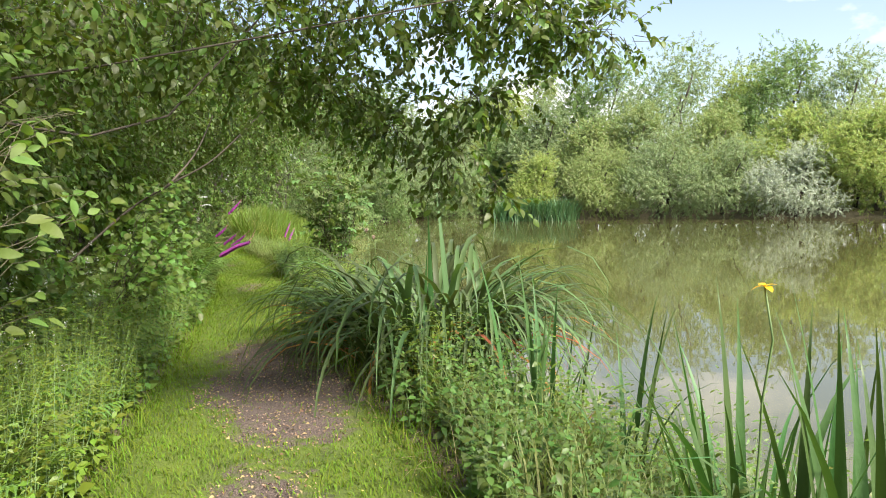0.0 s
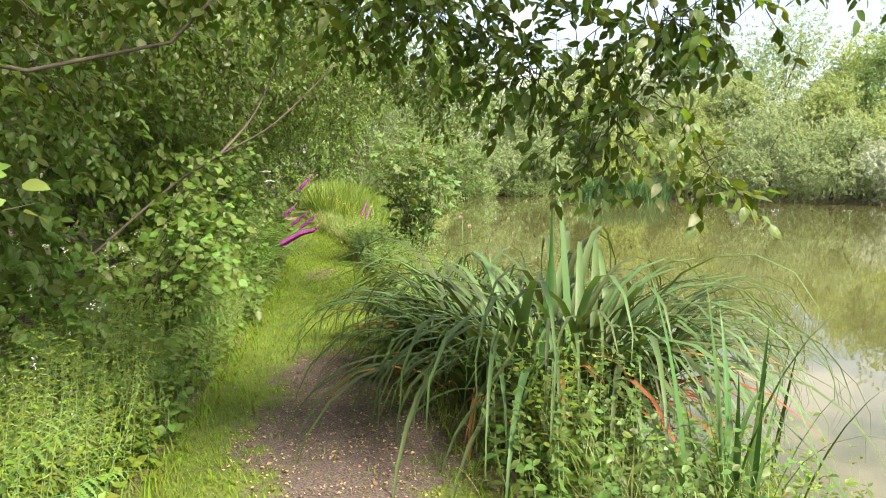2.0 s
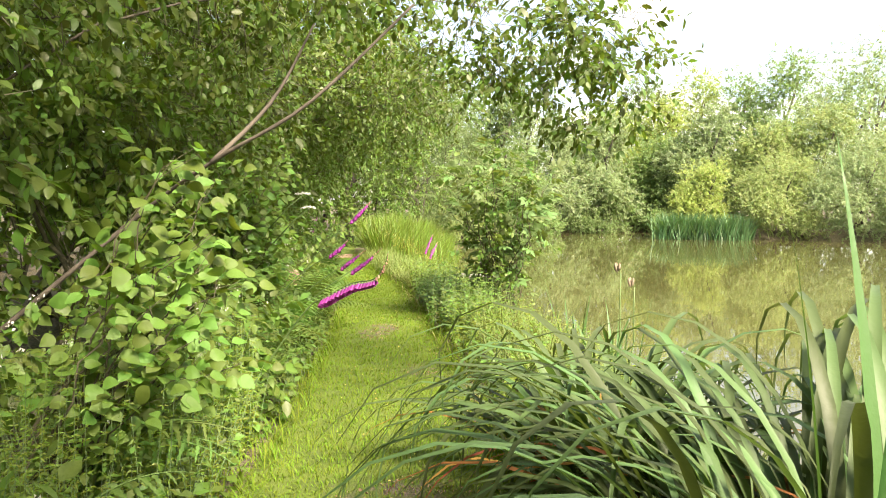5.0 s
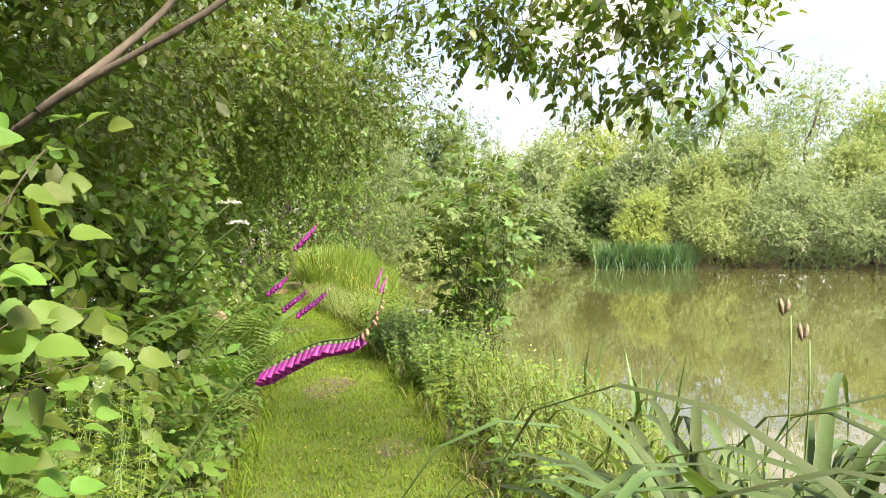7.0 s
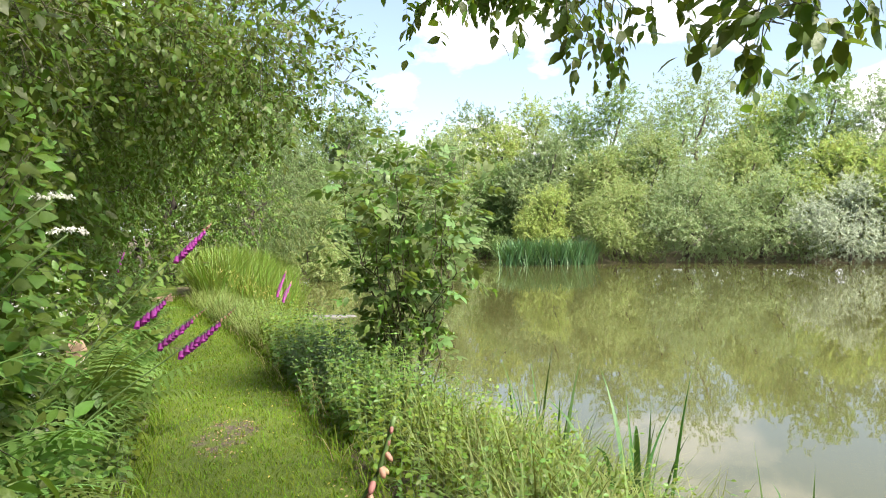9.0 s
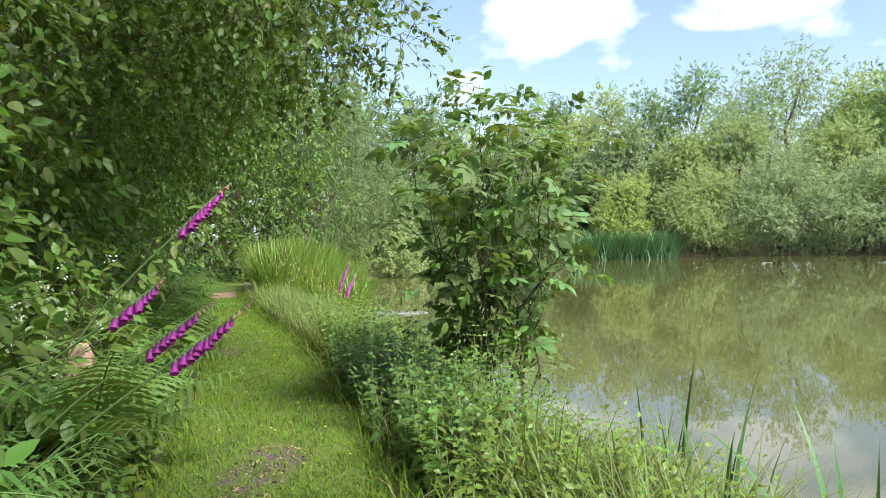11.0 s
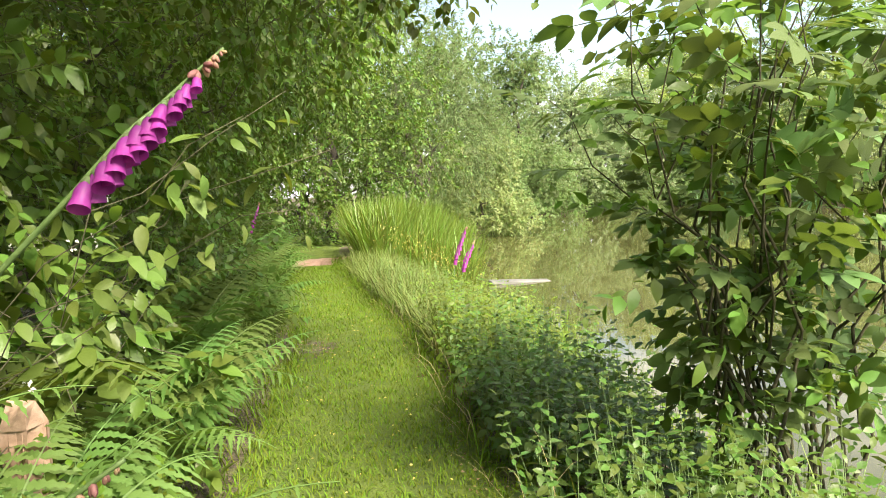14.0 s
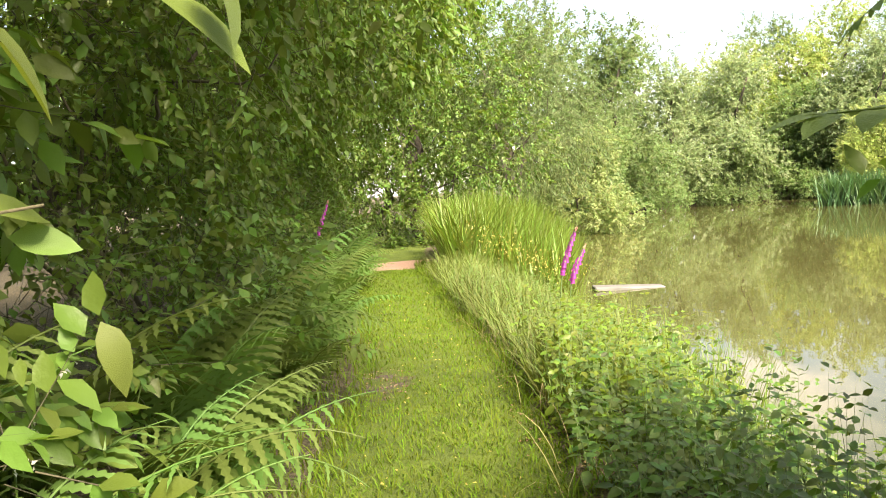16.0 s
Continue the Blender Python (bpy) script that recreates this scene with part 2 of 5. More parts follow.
def ground_material():
    mat = bpy.data.materials.new("ground_soil_and_turf")
    n, l, out = nodes_of(mat)
    tc = n.new("ShaderNodeTexCoord")

    def noise_tex(scale, detail=6):
        t = n.new("ShaderNodeTexNoise")
        t.inputs["Scale"].default_value, t.inputs["Detail"].default_value = scale, detail
        l.new(tc.outputs["Object"], t.inputs["Vector"])
        return t.outputs["Fac"]

    def ramp(fac, c1, c2, p1=0.35, p2=0.65):
        r = n.new("ShaderNodeValToRGB")
        r.color_ramp.elements[0].position, r.color_ramp.elements[1].position = p1, p2
        r.color_ramp.elements[0].color, r.color_ramp.elements[1].color = (*c1, 1), (*c2, 1)
        l.new(fac, r.inputs["Fac"])
        return r.outputs["Color"]

    def mixed(fac, a, b):
        m = n.new("ShaderNodeMixRGB")
        l.new(fac, m.inputs["Fac"])
        l.new(a, m.inputs["Color1"])
        l.new(b, m.inputs["Color2"])
        return m.outputs["Color"]

    fine, mid = noise_tex(90, 8), noise_tex(3.0, 5)
    turf = ramp(mid, (0.07, 0.11, 0.012), (0.108, 0.158, 0.016))
    soil = ramp(fine, (0.05, 0.037, 0.03), (0.17, 0.13, 0.105), 0.38, 0.68)
    litter = ramp(noise_tex(45, 8), (0.05, 0.042, 0.025), (0.15, 0.125, 0.07))
    red = ramp(fine, (0.30, 0.17, 0.12), (0.50, 0.34, 0.26))

    def attr(name, lo=0.35, hi=0.65, amount=0.9):
        a = n.new("ShaderNodeAttribute")
        a.attribute_name = name
        m = n.new("ShaderNodeMath")
        m.operation = 'MULTIPLY_ADD'
        m.inputs[1].default_value = amount
        l.new(noise_tex(7, 6), m.inputs[0])
        l.new(a.outputs["Fac"], m.inputs[2])
        s = n.new("ShaderNodeMath")
        s.operation = 'SUBTRACT'
        s.inputs[1].default_value = amount * 0.5
        l.new(m.outputs[0], s.inputs[0])
        r = n.new("ShaderNodeMapRange")
        r.interpolation_type = 'SMOOTHSTEP'
        r.inputs["From Min"].default_value, r.inputs["From Max"].default_value = lo, hi
        l.new(s.outputs[0], r.inputs["Value"])
        return r.outputs["Result"]

    col = mixed(attr("wild"), turf, litter)
    col = mixed(attr("bare", 0.3, 0.75, 1.7), col, soil)
    col = mixed(attr("gravel", amount=0.3), col, red)
    bsdf = n.new("ShaderNodeBsdfPrincipled")
    bsdf.inputs["Roughness"].default_value = 0.95
    l.new(col, bsdf.inputs["Base Color"])
    bp = n.new("ShaderNodeBump")
    bp.inputs["Strength"].default_value, bp.inputs["Distance"].default_value = 0.8, 0.03
    l.new(fine, bp.inputs["Height"])
    l.new(bp.outputs["Normal"], bsdf.inputs["Normal"])
    l.new(bsdf.outputs["BSDF"], out.inputs["Surface"])
    return mat


def water_material():
    mat = bpy.data.materials.new("pond_water")
    n, l, out = nodes_of(mat)
    tc = n.new("ShaderNodeTexCoord")
    a = n.new("ShaderNodeTexNoise")
    a.inputs["Scale"].default_value, a.inputs["Detail"].default_value = 2.2, 3
    b = n.new("ShaderNodeTexNoise")
    b.inputs["Scale"].default_value, b.inputs["Detail"].default_value = 0.25, 2
    l.new(tc.outputs["Object"], a.inputs["Vector"])
    l.new(tc.outputs["Object"], b.inputs["Vector"])
    ramp = n.new("ShaderNodeValToRGB")
    ramp.color_ramp.elements[0].color = (0.066, 0.068, 0.024, 1)
    ramp.color_ramp.elements[1].color = (0.088, 0.088, 0.032, 1)
    l.new(b.outputs["Fac"], ramp.inputs["Fac"])
    bp = n.new("ShaderNodeBump")
    bp.inputs["Strength"].default_value, bp.inputs["Distance"].default_value = 0.018, 0.05
    l.new(a.outputs["Fac"], bp.inputs["Height"])
    bsdf = n.new("ShaderNodeBsdfPrincipled")
    bsdf.inputs["Roughness"].default_value = 0.02
    bsdf.inputs["IOR"].default_value = 1.52
    l.new(ramp.outputs["Color"], bsdf.inputs["Base Color"])
    l.new(bp.outputs["Normal"], bsdf.inputs["Normal"])
    l.new(bsdf.outputs["BSDF"], out.inputs["Surface"])
    return mat


M_GROUND = ground_material()
M_WATER = water_material()

# ---------------------------------------------------------------- mesh helpers
rng = np.random.default_rng(7)


def mesh_of(name, V, T, mat, smooth=True):
    V = np.asarray(V, np.float32).reshape(-1, 3)
    T = np.asarray(T, np.int32).reshape(-1, 3)
    me = bpy.data.meshes.new(name)
    me.vertices.add(len(V))
    me.vertices.foreach_set("co", V.ravel())
    me.loops.add(3 * len(T))
    me.loops.foreach_set("vertex_index", T.ravel())
    me.polygons.add(len(T))
    me.polygons.foreach_set("loop_start", np.arange(0, 3 * len(T), 3, dtype=np.int32))
    me.polygons.foreach_set("use_smooth", np.full(len(T), smooth))
    me.update(calc_edges=True)
    me.materials.append(mat)
    return me


def thing(name, place, label, category, group="", kind=""):
    ob = new(name)
    ob.empty_display_size = 0.1
    ob.location = place
    return tagged(ob, label, category, group, kind)


def part(name, me, parent, label="", m=None, kind=""):
    ob = new(name, me)
    ob.parent = parent
    if m is not None:
        ob.matrix_basis = m
    return tagged(ob, label, kind=kind)


def unit(v):
    return v / np.maximum(np.linalg.norm(v, axis=-1, keepdims=True), 1e-9)


def spread(templates, pos, way, up, size, width=None):
    """Many copies of small templates (verts, tris) in one vertex array: +Y goes along way, +Z towards up."""
    y = unit(way)
    x = unit(np.cross(y, up))
    z = np.cross(x, y)
    width = size if width is None else width
    pick = rng.integers(0, len(templates), len(pos))
    Vs, Ts, base = [], [], 0
    for k, (tv, tt) in enumerate(templates):
        i = np.nonzero(pick == k)[0]
        if not len(i):
            continue
        v = (tv[None, :, 0:1] * (x[i] * width[i, None])[:, None, :] + tv[None, :, 1:2] * (y[i] * size[i, None])[:, None, :]
             + tv[None, :, 2:3] * (z[i] * size[i, None])[:, None, :] + pos[i][:, None, :])
        t = tt[None] + (np.arange(len(i)) * len(tv))[:, None, None] + base
        Vs.append(v.reshape(-1, 3))
        Ts.append(t.reshape(-1, 3))
        base += len(i) * len(tv)
    return np.concatenate(Vs), np.concatenate(Ts)


def merged(*bits):
    Vs, Ts, base = [], [], 0
    for v, t in bits:
        Vs.append(np.asarray(v, float).reshape(-1, 3))
        Ts.append(np.asarray(t, int).reshape(-1, 3) + base)
        base += len(Vs[-1])
    return np.concatenate(Vs), np.concatenate(Ts)


def moved(vt, m):
    v, t = vt
    m = np.array(m)
    return v @ m[:3, :3].T + m[:3, 3], t


def leaf(width=0.5, fold=0.15, curl=0.2, rows=3, peak=0.42, wave=0.0, tooth=0.0):
    """An ovate leaf one unit long along +Y, folded at its midrib."""
    V, T = [(0, 0, 0)], []
    for i in range(1, rows + 1):
        u = i / (rows + 1)
        w = width / 2 * (math.sin(math.pi * u ** (math.log(0.5) / math.log(peak)))) ** 0.8
        w *= 1 + tooth * (-1) ** i
        z = -curl * u * u
        V += [(-w, u, z + fold * w + wave * math.sin(7 * u)), (0, u, z), (w, u, z + fold * w - wave * math.sin(6 * u))]
    V.append((0, 1, -curl))
    T += [(0, 2, 1), (0, 3, 2)]
    for i in range(rows - 1):
        a, b = 1 + 3 * i, 4 + 3 * i
        T += [(a, a + 1, b + 1), (a, b + 1, b), (a + 1, a + 2, b + 2), (a + 1, b + 2, b + 1)]
    a, e = 1 + 3 * (rows - 1), len(V) - 1
    T += [(a, a + 1, e), (a + 1, a + 2, e)]
    return np.array(V, float), np.array(T)


def small_leaf(width=0.5, fold=0.15, curl=0.2):
    return np.array([(0, 0, 0), (-width / 2, 0.45, fold * width), (0, 1, -curl), (width / 2, 0.45, fold * width)], float), np.array([(0, 2, 1), (0, 3, 2)])


def blade(length=1.0, width=0.02, bend=0.8, rows=6, fold=0.3, lean=0.1, power=1.6):
    """A long leaf that rises along +Z and arches towards +Y."""
    V, T = [], []
    p, ang = np.zeros(2), lean
    for i in range(rows + 1):
        u = i / rows
        w = width / 2 * (1 - u ** 3) * (0.75 + 0.5 * math.sin(math.pi * min(1, u * 1.2)))
        nx, nz = -math.cos(ang), math.sin(ang)
        V += [(-w, p[0] + nx * fold * w, p[1] + nz * fold * w), (0, p[0], p[1]), (w, p[0] + nx * fold * w, p[1] + nz * fold * w)]
        ang = lean + bend * ((i + 1) / rows) ** power
        p = p + length / rows * np.array([math.sin(ang), math.cos(ang)])
    for i in range(rows):
        a, b = 3 * i, 3 * i + 3
        T += [(a, a + 1, b + 1), (a, b + 1, b), (a + 1, a + 2, b + 2), (a + 1, b + 2, b + 1)]
    return np.array(V, float), np.array(T)


def tube(points, radii, sides=6):
    P = np.asarray(points, float)
    R = np.asarray(radii, float)
    d = unit(np.gradient(P, axis=0))
    ref = np.where(np.abs(d[:, 2:3]) > 0.9, np.array([[1.0, 0, 0]]), np.array([[0, 0, 1.0]]))
    x = unit(np.cross(d, ref))
    y = np.cross(d, x)
    a = np.arange(sides) * 2 * math.pi / sides
    V = (P[:, None] + R[:, None, None] * (np.cos(a)[None, :, None] * x[:, None] + np.sin(a)[None, :, None] * y[:, None])).reshape(-1, 3)
    T = []
    for i in range(len(P) - 1):
        for j in range(sides):
            k = (j + 1) % sides
            A, B, C, D = i * sides + j, i * sides + k, (i + 1) * sides + k, (i + 1) * sides + j
            T += [(A, B, C), (A, C, D)]
    n = len(P) * sides
    V = np.vstack([V, P[:1], P[-1:]])
    for j in range(sides):
        k = (j + 1) % sides
        T += [(n, k, j), (n + 1, (len(P) - 1) * sides + j, (len(P) - 1) * sides + k)]
    return V, np.array(T)


def bent(a, b, n=7, sag=0.0, wob=0.05, seed=0):
    """A crooked line from a to b."""
    r = np.random.default_rng(seed)
    a, b = np.asarray(a, float), np.asarray(b, float)
    u = np.linspace(0, 1, n)[:, None]
    length = np.linalg.norm(b - a)
    p = a + (b - a) * u + np.array([0, 0, 1.0]) * sag * length * 4 * u * (1 - u)
    p[1:-1] += r.normal(0, wob * length, (n - 2, 3)) * 0.5
    return p


def smooth_line(pts, n):
    """A smooth curve through a few points."""
    pts = np.array(pts, float)
    t = np.linspace(0, len(pts) - 1, n)
    out = []
    for v in t:
        i = min(int(v), len(pts) - 2)
        f = v - i
        p0, p1, p2, p3 = pts[max(i - 1, 0)], pts[i], pts[i + 1], pts[min(i + 2, len(pts) - 1)]
        out.append(0.5 * (2 * p1 + (p2 - p0) * f + (2 * p0 - 5 * p1 + 4 * p2 - p3) * f * f + (3 * p1 - p0 - 3 * p2 + p3) * f ** 3))
    return np.array(out)


def rows_of_twigs(P, way, length, r=0.004):
    """Thin three-sided twigs, all in one array."""
    n = len(P)
    y = unit(way)
    x = unit(np.cross(y, np.array([0.3, 0.2, 1.0])))
    z = np.cross(x, y)
    V = np.empty((n, 4, 3))
    for k in range(3):
        a = k * 2 * math.pi / 3
        V[:, k] = P + r * (math.cos(a) * x + math.sin(a) * z)
    V[:, 3] = P + y * length[:, None]
    T = np.array([(0, 1, 3), (1, 2, 3), (2, 0, 3)])[None] + (np.arange(n) * 4)[:, None, None]
    return V.reshape(-1, 3), T.reshape(-1, 3)


def in_blobs(blobs, n, shell=0.55):
    """Points in the outer part of overlapping ellipsoids (centre, radii), with outward directions."""
    w = np.array([b[1][0] * b[1][1] + b[1][1] * b[1][2] + b[1][0] * b[1][2] for b in blobs])
    k = rng.choice(len(blobs), n, p=w / w.sum())
    C = np.array([b[0] for b in blobs], float)[k]
    R = np.array([b[1] for b in blobs], float)[k]
    u = unit(rng.normal(size=(n, 3)))
    rad = (shell + (1 - shell) * rng.random(n) ** 0.7) * (0.86 + 0.28 * rng.random(n))
    return C + u * R * rad[:, None], unit(u / R)


def sprays(blobs, twigs, per, twig_len, size, templates, droop=0.35, shell=0.55, wide=1.0, floor=None):
    """Leafy twigs filling a crown: (leaf verts, tris), (twig verts, tris)."""
    P, out = in_blobs(blobs, twigs, shell)
    if floor is not None:
        keep = P[:, 2] > floor
        P, out = P[keep], out[keep]
    n = len(P)
    way = unit(out + rng.normal(0, 0.55, (n, 3)) + np.array([0, 0, -droop]))
    length = twig_len * rng.uniform(0.6, 1.35, n)
    tw = rows_of_twigs(P - way * length[:, None] * 0.4, way, length * 1.3, r=max(0.0025, twig_len * 0.009))
    u = (np.arange(per) + rng.uniform(0, 1, (n, per))) / per
    pos = P[:, None] + way[:, None] * (u * length[:, None])[..., None]
    pos[..., 2] -= (0.25 * droop * (u ** 2) * length[:, None])
    side = unit(np.cross(way, rng.normal(size=(n, 3))))
    flip = np.where(np.arange(per) % 2, 1.0, -1.0)
    lw = unit(way[:, None] * 0.7 + side[:, None] * flip[None, :, None] * 0.8 + rng.normal(0, 0.3, (n, per, 3)) + np.array([0, 0, -droop * 0.8]))
    up = np.array([0.3, -0.08, 0.95]) + rng.normal(0, 0.45, (n * per, 3))
    sz = size * rng.uniform(0.55, 1.25, n * per)
    return spread(templates, pos.reshape(-1, 3), lw.reshape(-1, 3), up, sz, sz * wide), tw


# ---------------------------------------------------------------- plan
CENTRE = np.array([(8.6, -5.4), (3.4, 2.75), (1.0, 6.45), (-0.85, 8.9), (-2.9, 11.75), (-4.95, 14.45), (-7.3, 17.3), (-9.4, 19.35), (-12.2, 22.15), (-13.4, 23.6), (-16.2, 26.9), (-20.0, 33.0), (-25.0, 40.0)])
HALF = np.array([0.9, 0.9, 0.88, 0.75, 0.63, 0.55, 0.5, 0.48, 0.45, 0.5, 0.6, 0.6, 0.6])
SEG = np.linalg.norm(np.diff(CENTRE, axis=0), axis=1)
ARC = np.concatenate([[0], np.cumsum(SEG)]) - SEG[0]      # 0 where the walk begins
WATER = -0.45


def along(s, d, z=0.0):
    """The place s metres along the path and d metres to its right."""
    s, d = np.asarray(s, float), np.asarray(d, float)
    x, y = np.interp(s, ARC, CENTRE[:, 0]), np.interp(s, ARC, CENTRE[:, 1])
    e = 0.8
    tx = np.interp(s + e, ARC, CENTRE[:, 0]) - np.interp(s - e, ARC, CENTRE[:, 0])
    ty = np.interp(s + e, ARC, CENTRE[:, 1]) - np.interp(s - e, ARC, CENTRE[:, 1])
    ln = np.hypot(tx, ty)
    return np.stack([x + d * ty / ln, y - d * tx / ln, np.broadcast_to(z, x.shape) + 0 * x], -1)


def path_sd(X, Y):
    """Place along the path, offset to its right."""
    best, S, D = np.full(X.shape, 1e9), np.zeros(X.shape), np.zeros(X.shape)
    for i in range(len(SEG)):
        a, d = CENTRE[i], (CENTRE[i + 1] - CENTRE[i]) / SEG[i]
        u = np.clip((X - a[0]) * d[0] + (Y - a[1]) * d[1], 0, SEG[i])
        ox, oy = X - a[0] - u * d[0], Y - a[1] - u * d[1]
        dist = np.hypot(ox, oy)
        near = dist < best
        best = np.where(near, dist, best)
        S = np.where(near, ARC[i] + u, S)
        D = np.where(near, np.where(ox * d[1] - oy * d[0] > 0, dist, -dist), D)
    return S, D


SHORE = [tuple(along(s, np.interp(s, (11, 16), (2.3, 1.85)) + 0.15 * math.sin(1.7 * s))[:2]) for s in np.arange(-5, 25, 1.2)]
SHORE += [(-11.6, 26.5), (-14.4, 32), (-18.2, 41), (-19.6, 48), (-18.2, 55), (-14.5, 59.6), (-11.6, 58), (-10.9, 51.2), (-9.2, 50.2), (-6.2, 50.7),
          (-3, 51.5), (1, 51.8), (5, 51), (9, 50.6), (13, 51.5), (24, 48), (36, 38), (40, 15), (30, -6), (16, -12)]
SHORE = np.array(SHORE)


def pond_sd(X, Y):
    """Distance from the shore, positive in the water."""
    best, inside = np.full(X.shape, 1e9), np.zeros(X.shape, bool)
    for i in range(len(SHORE)):
        a, b = SHORE[i], SHORE[(i + 1) % len(SHORE)]
        d = b - a
        u = np.clip(((X - a[0]) * d[0] + (Y - a[1]) * d[1]) / (d @ d), 0, 1)
        best = np.minimum(best, np.hypot(X - a[0] - u * d[0], Y - a[1] - u * d[1]))
        cross = ((a[1] > Y) != (b[1] > Y)) & (X < (b[0] - a[0]) * (Y - a[1]) / (b[1] - a[1] + 1e-12) + a[0])
        inside ^= cross
    return np.where(inside, best, -best)


def height(X, Y):
    X, Y = np.asarray(X, float), np.asarray(Y, float)
    S, D = path_sd(X, Y)
    q = pond_sd(X, Y)
    half = np.interp(S, ARC, HALF)
    bank = np.clip(-q * 0.55, 0, 0.45) + WATER
    z = np.where(q > 0, WATER - np.clip(0.5 * q, 0, 1.6), bank)
    left = np.clip((-D - half) / 3, 0, 1)
    z = z + np.where(q < 0, 0.35 * left * left * np.clip((60 - Y) / 20, 0, 1), 0)
    z = z + np.where(q < 0, np.clip((-q - 6) / 40, 0, 1) * 1.2, 0)
    z = z + 0.02 * np.sin(2.3 * X + 1.1 * Y) * np.sin(1.9 * Y - 0.7 * X)
    return z


BARE = [(-0.95, 9.35, 0.85, 0.55, 1.0), (-0.25, 8.35, 1.0, 0.65, 1.1), (0.25, 7.75, 0.8, 0.5, 0.95), (0.95, 6.45, 0.7, 0.35, 0.8), (0.35, 8.75, 0.9, 0.45, 0.9), (-4.3, 13.4, 0.35, 0.2, 0.62), (-4.4, 13.75, 0.35, 0.25, 0.6), (-8.25, 17.45, 0.4, 0.25, 0.6), (-7.35, 16.78, 0.45, 0.28, 0.6), (-2.85, 12.2, 0.3, 0.2, 0.5)]


def bareness(X, Y):
    b = np.zeros(np.shape(X))
    for cx, cy, la, lb, amount in BARE:
        u, v = -(X - cx) * 0.66 + (Y - cy) * 0.75, (X - cx) * 0.75 + (Y - cy) * 0.66
        b = np.maximum(b, amount * np.exp(-((u / la) ** 2 + (v / lb) ** 2) ** 1.5))
    return b


# ---------------------------------------------------------------- ground and water
def build_ground():
    far = np.array([60, 90, 150, 300, 700, 1800.0])
    xs = np.concatenate([-far[::-1] - 10, np.arange(-60, -20, 2.0), np.arange(-20, 7, 0.13), np.arange(7, 50, 2.0), far])
    ys = np.concatenate([-far[::-1], np.arange(-50, -2, 2.5), np.arange(-2, 27, 0.13), np.arange(27, 90, 2.0), far + 40])
    X, Y = np.meshgrid(xs, ys, indexing="ij")
    Z = height(X, Y)
    S, D = path_sd(X, Y)
    near = np.abs(D) < 3
    Z = Z + np.where(near, 0.008 * rng.normal(size=X.shape), 0)
    V = np.stack([X, Y, Z], -1).reshape(-1, 3)
    ny = len(ys)
    i, j = np.meshgrid(np.arange(len(xs) - 1), np.arange(ny - 1), indexing="ij")
    a = (i * ny + j).ravel()
    T = np.concatenate([np.stack([a, a + ny, a + ny + 1], -1), np.stack([a, a + ny + 1, a + 1], -1)])
    me = mesh_of("ground", V, T, M_GROUND)
    half = np.interp(S, ARC, HALF)
    wild = np.clip((np.abs(D) - half) / 0.25 + 0.35, 0, 1)
    grav = ((S > 25.0) & (S < 26.7) & (np.abs(D) < 0.75)).astype(float)
    for name, val in (("wild", wild), ("bare", bareness(X, Y)), ("gravel", grav)):
        at = me.attributes.new(name, 'FLOAT', 'POINT')
        at.data.foreach_set("value", val.ravel().astype(np.float32))
    return tagged(new("ground", me), "mown grass path on damp soil beside a pond", "ground", kind="structure")


def build_water():
    xs, ys = np.linspace(-45, 70, 24), np.linspace(-30, 85, 24)
    X, Y = np.meshgrid(xs, ys, indexing="ij")
    V = np.stack([X, Y, np.full(X.shape, WATER)], -1).reshape(-1, 3)
    i, j = np.meshgrid(np.arange(23), np.arange(23), indexing="ij")
    a = (i * 24 + j).ravel()
    T = np.concatenate([np.stack([a, a + 24, a + 25], -1), np.stack([a, a + 25, a + 1], -1)])
    return tagged(new("water", mesh_of("water", V, T, M_WATER)), "still murky olive-green pond water reflecting trees and sky", "pond", kind="structure")


build_ground()
build_water()

# leaf shapes
LEAF_FINE = [leaf(0.5, 0.2, 0.25, 4), leaf(0.45, 0.1, 0.4, 4, 0.45, 0.02), leaf(0.52, 0.3, 0.1, 4)]
LEAF_MID = [leaf(0.58, 0.2, 0.25, 2), leaf(0.5, 0.1, 0.4, 2), leaf(0.6, 0.3, 0.1, 2)]
LEAF_OVAL = [leaf(0.62, 0.2, 0.2, 1), leaf(0.55, 0.1, 0.3, 1), leaf(0.66, 0.3, 0.1, 1)]
LEAF_LONG = [leaf(0.36, 0.2, 0.3, 3), leaf(0.32, 0.15, 0.15, 3)]
LEAF_ROUND = [leaf(0.86, 0.14, 0.3, 10, 0.42, 0.03, 0.045), leaf(0.8, 0.22, 0.2, 10, 0.4, 0.03, 0.05), leaf(0.84, 0.17, 0.45, 10, 0.44, 0.04, 0.045)]
LEAF_TINY = [small_leaf(0.6, 0.2, 0.2), small_leaf(0.5, 0.1, 0.35), small_leaf(0.7, 0.3, 0.1)]
LEAF_TINY_LONG = [small_leaf(0.3, 0.2, 0.2), small_leaf(0.36, 0.1, 0.35)]


def ground_at(x, y):
    return float(height(np.array([x]), np.array([y]))[0])


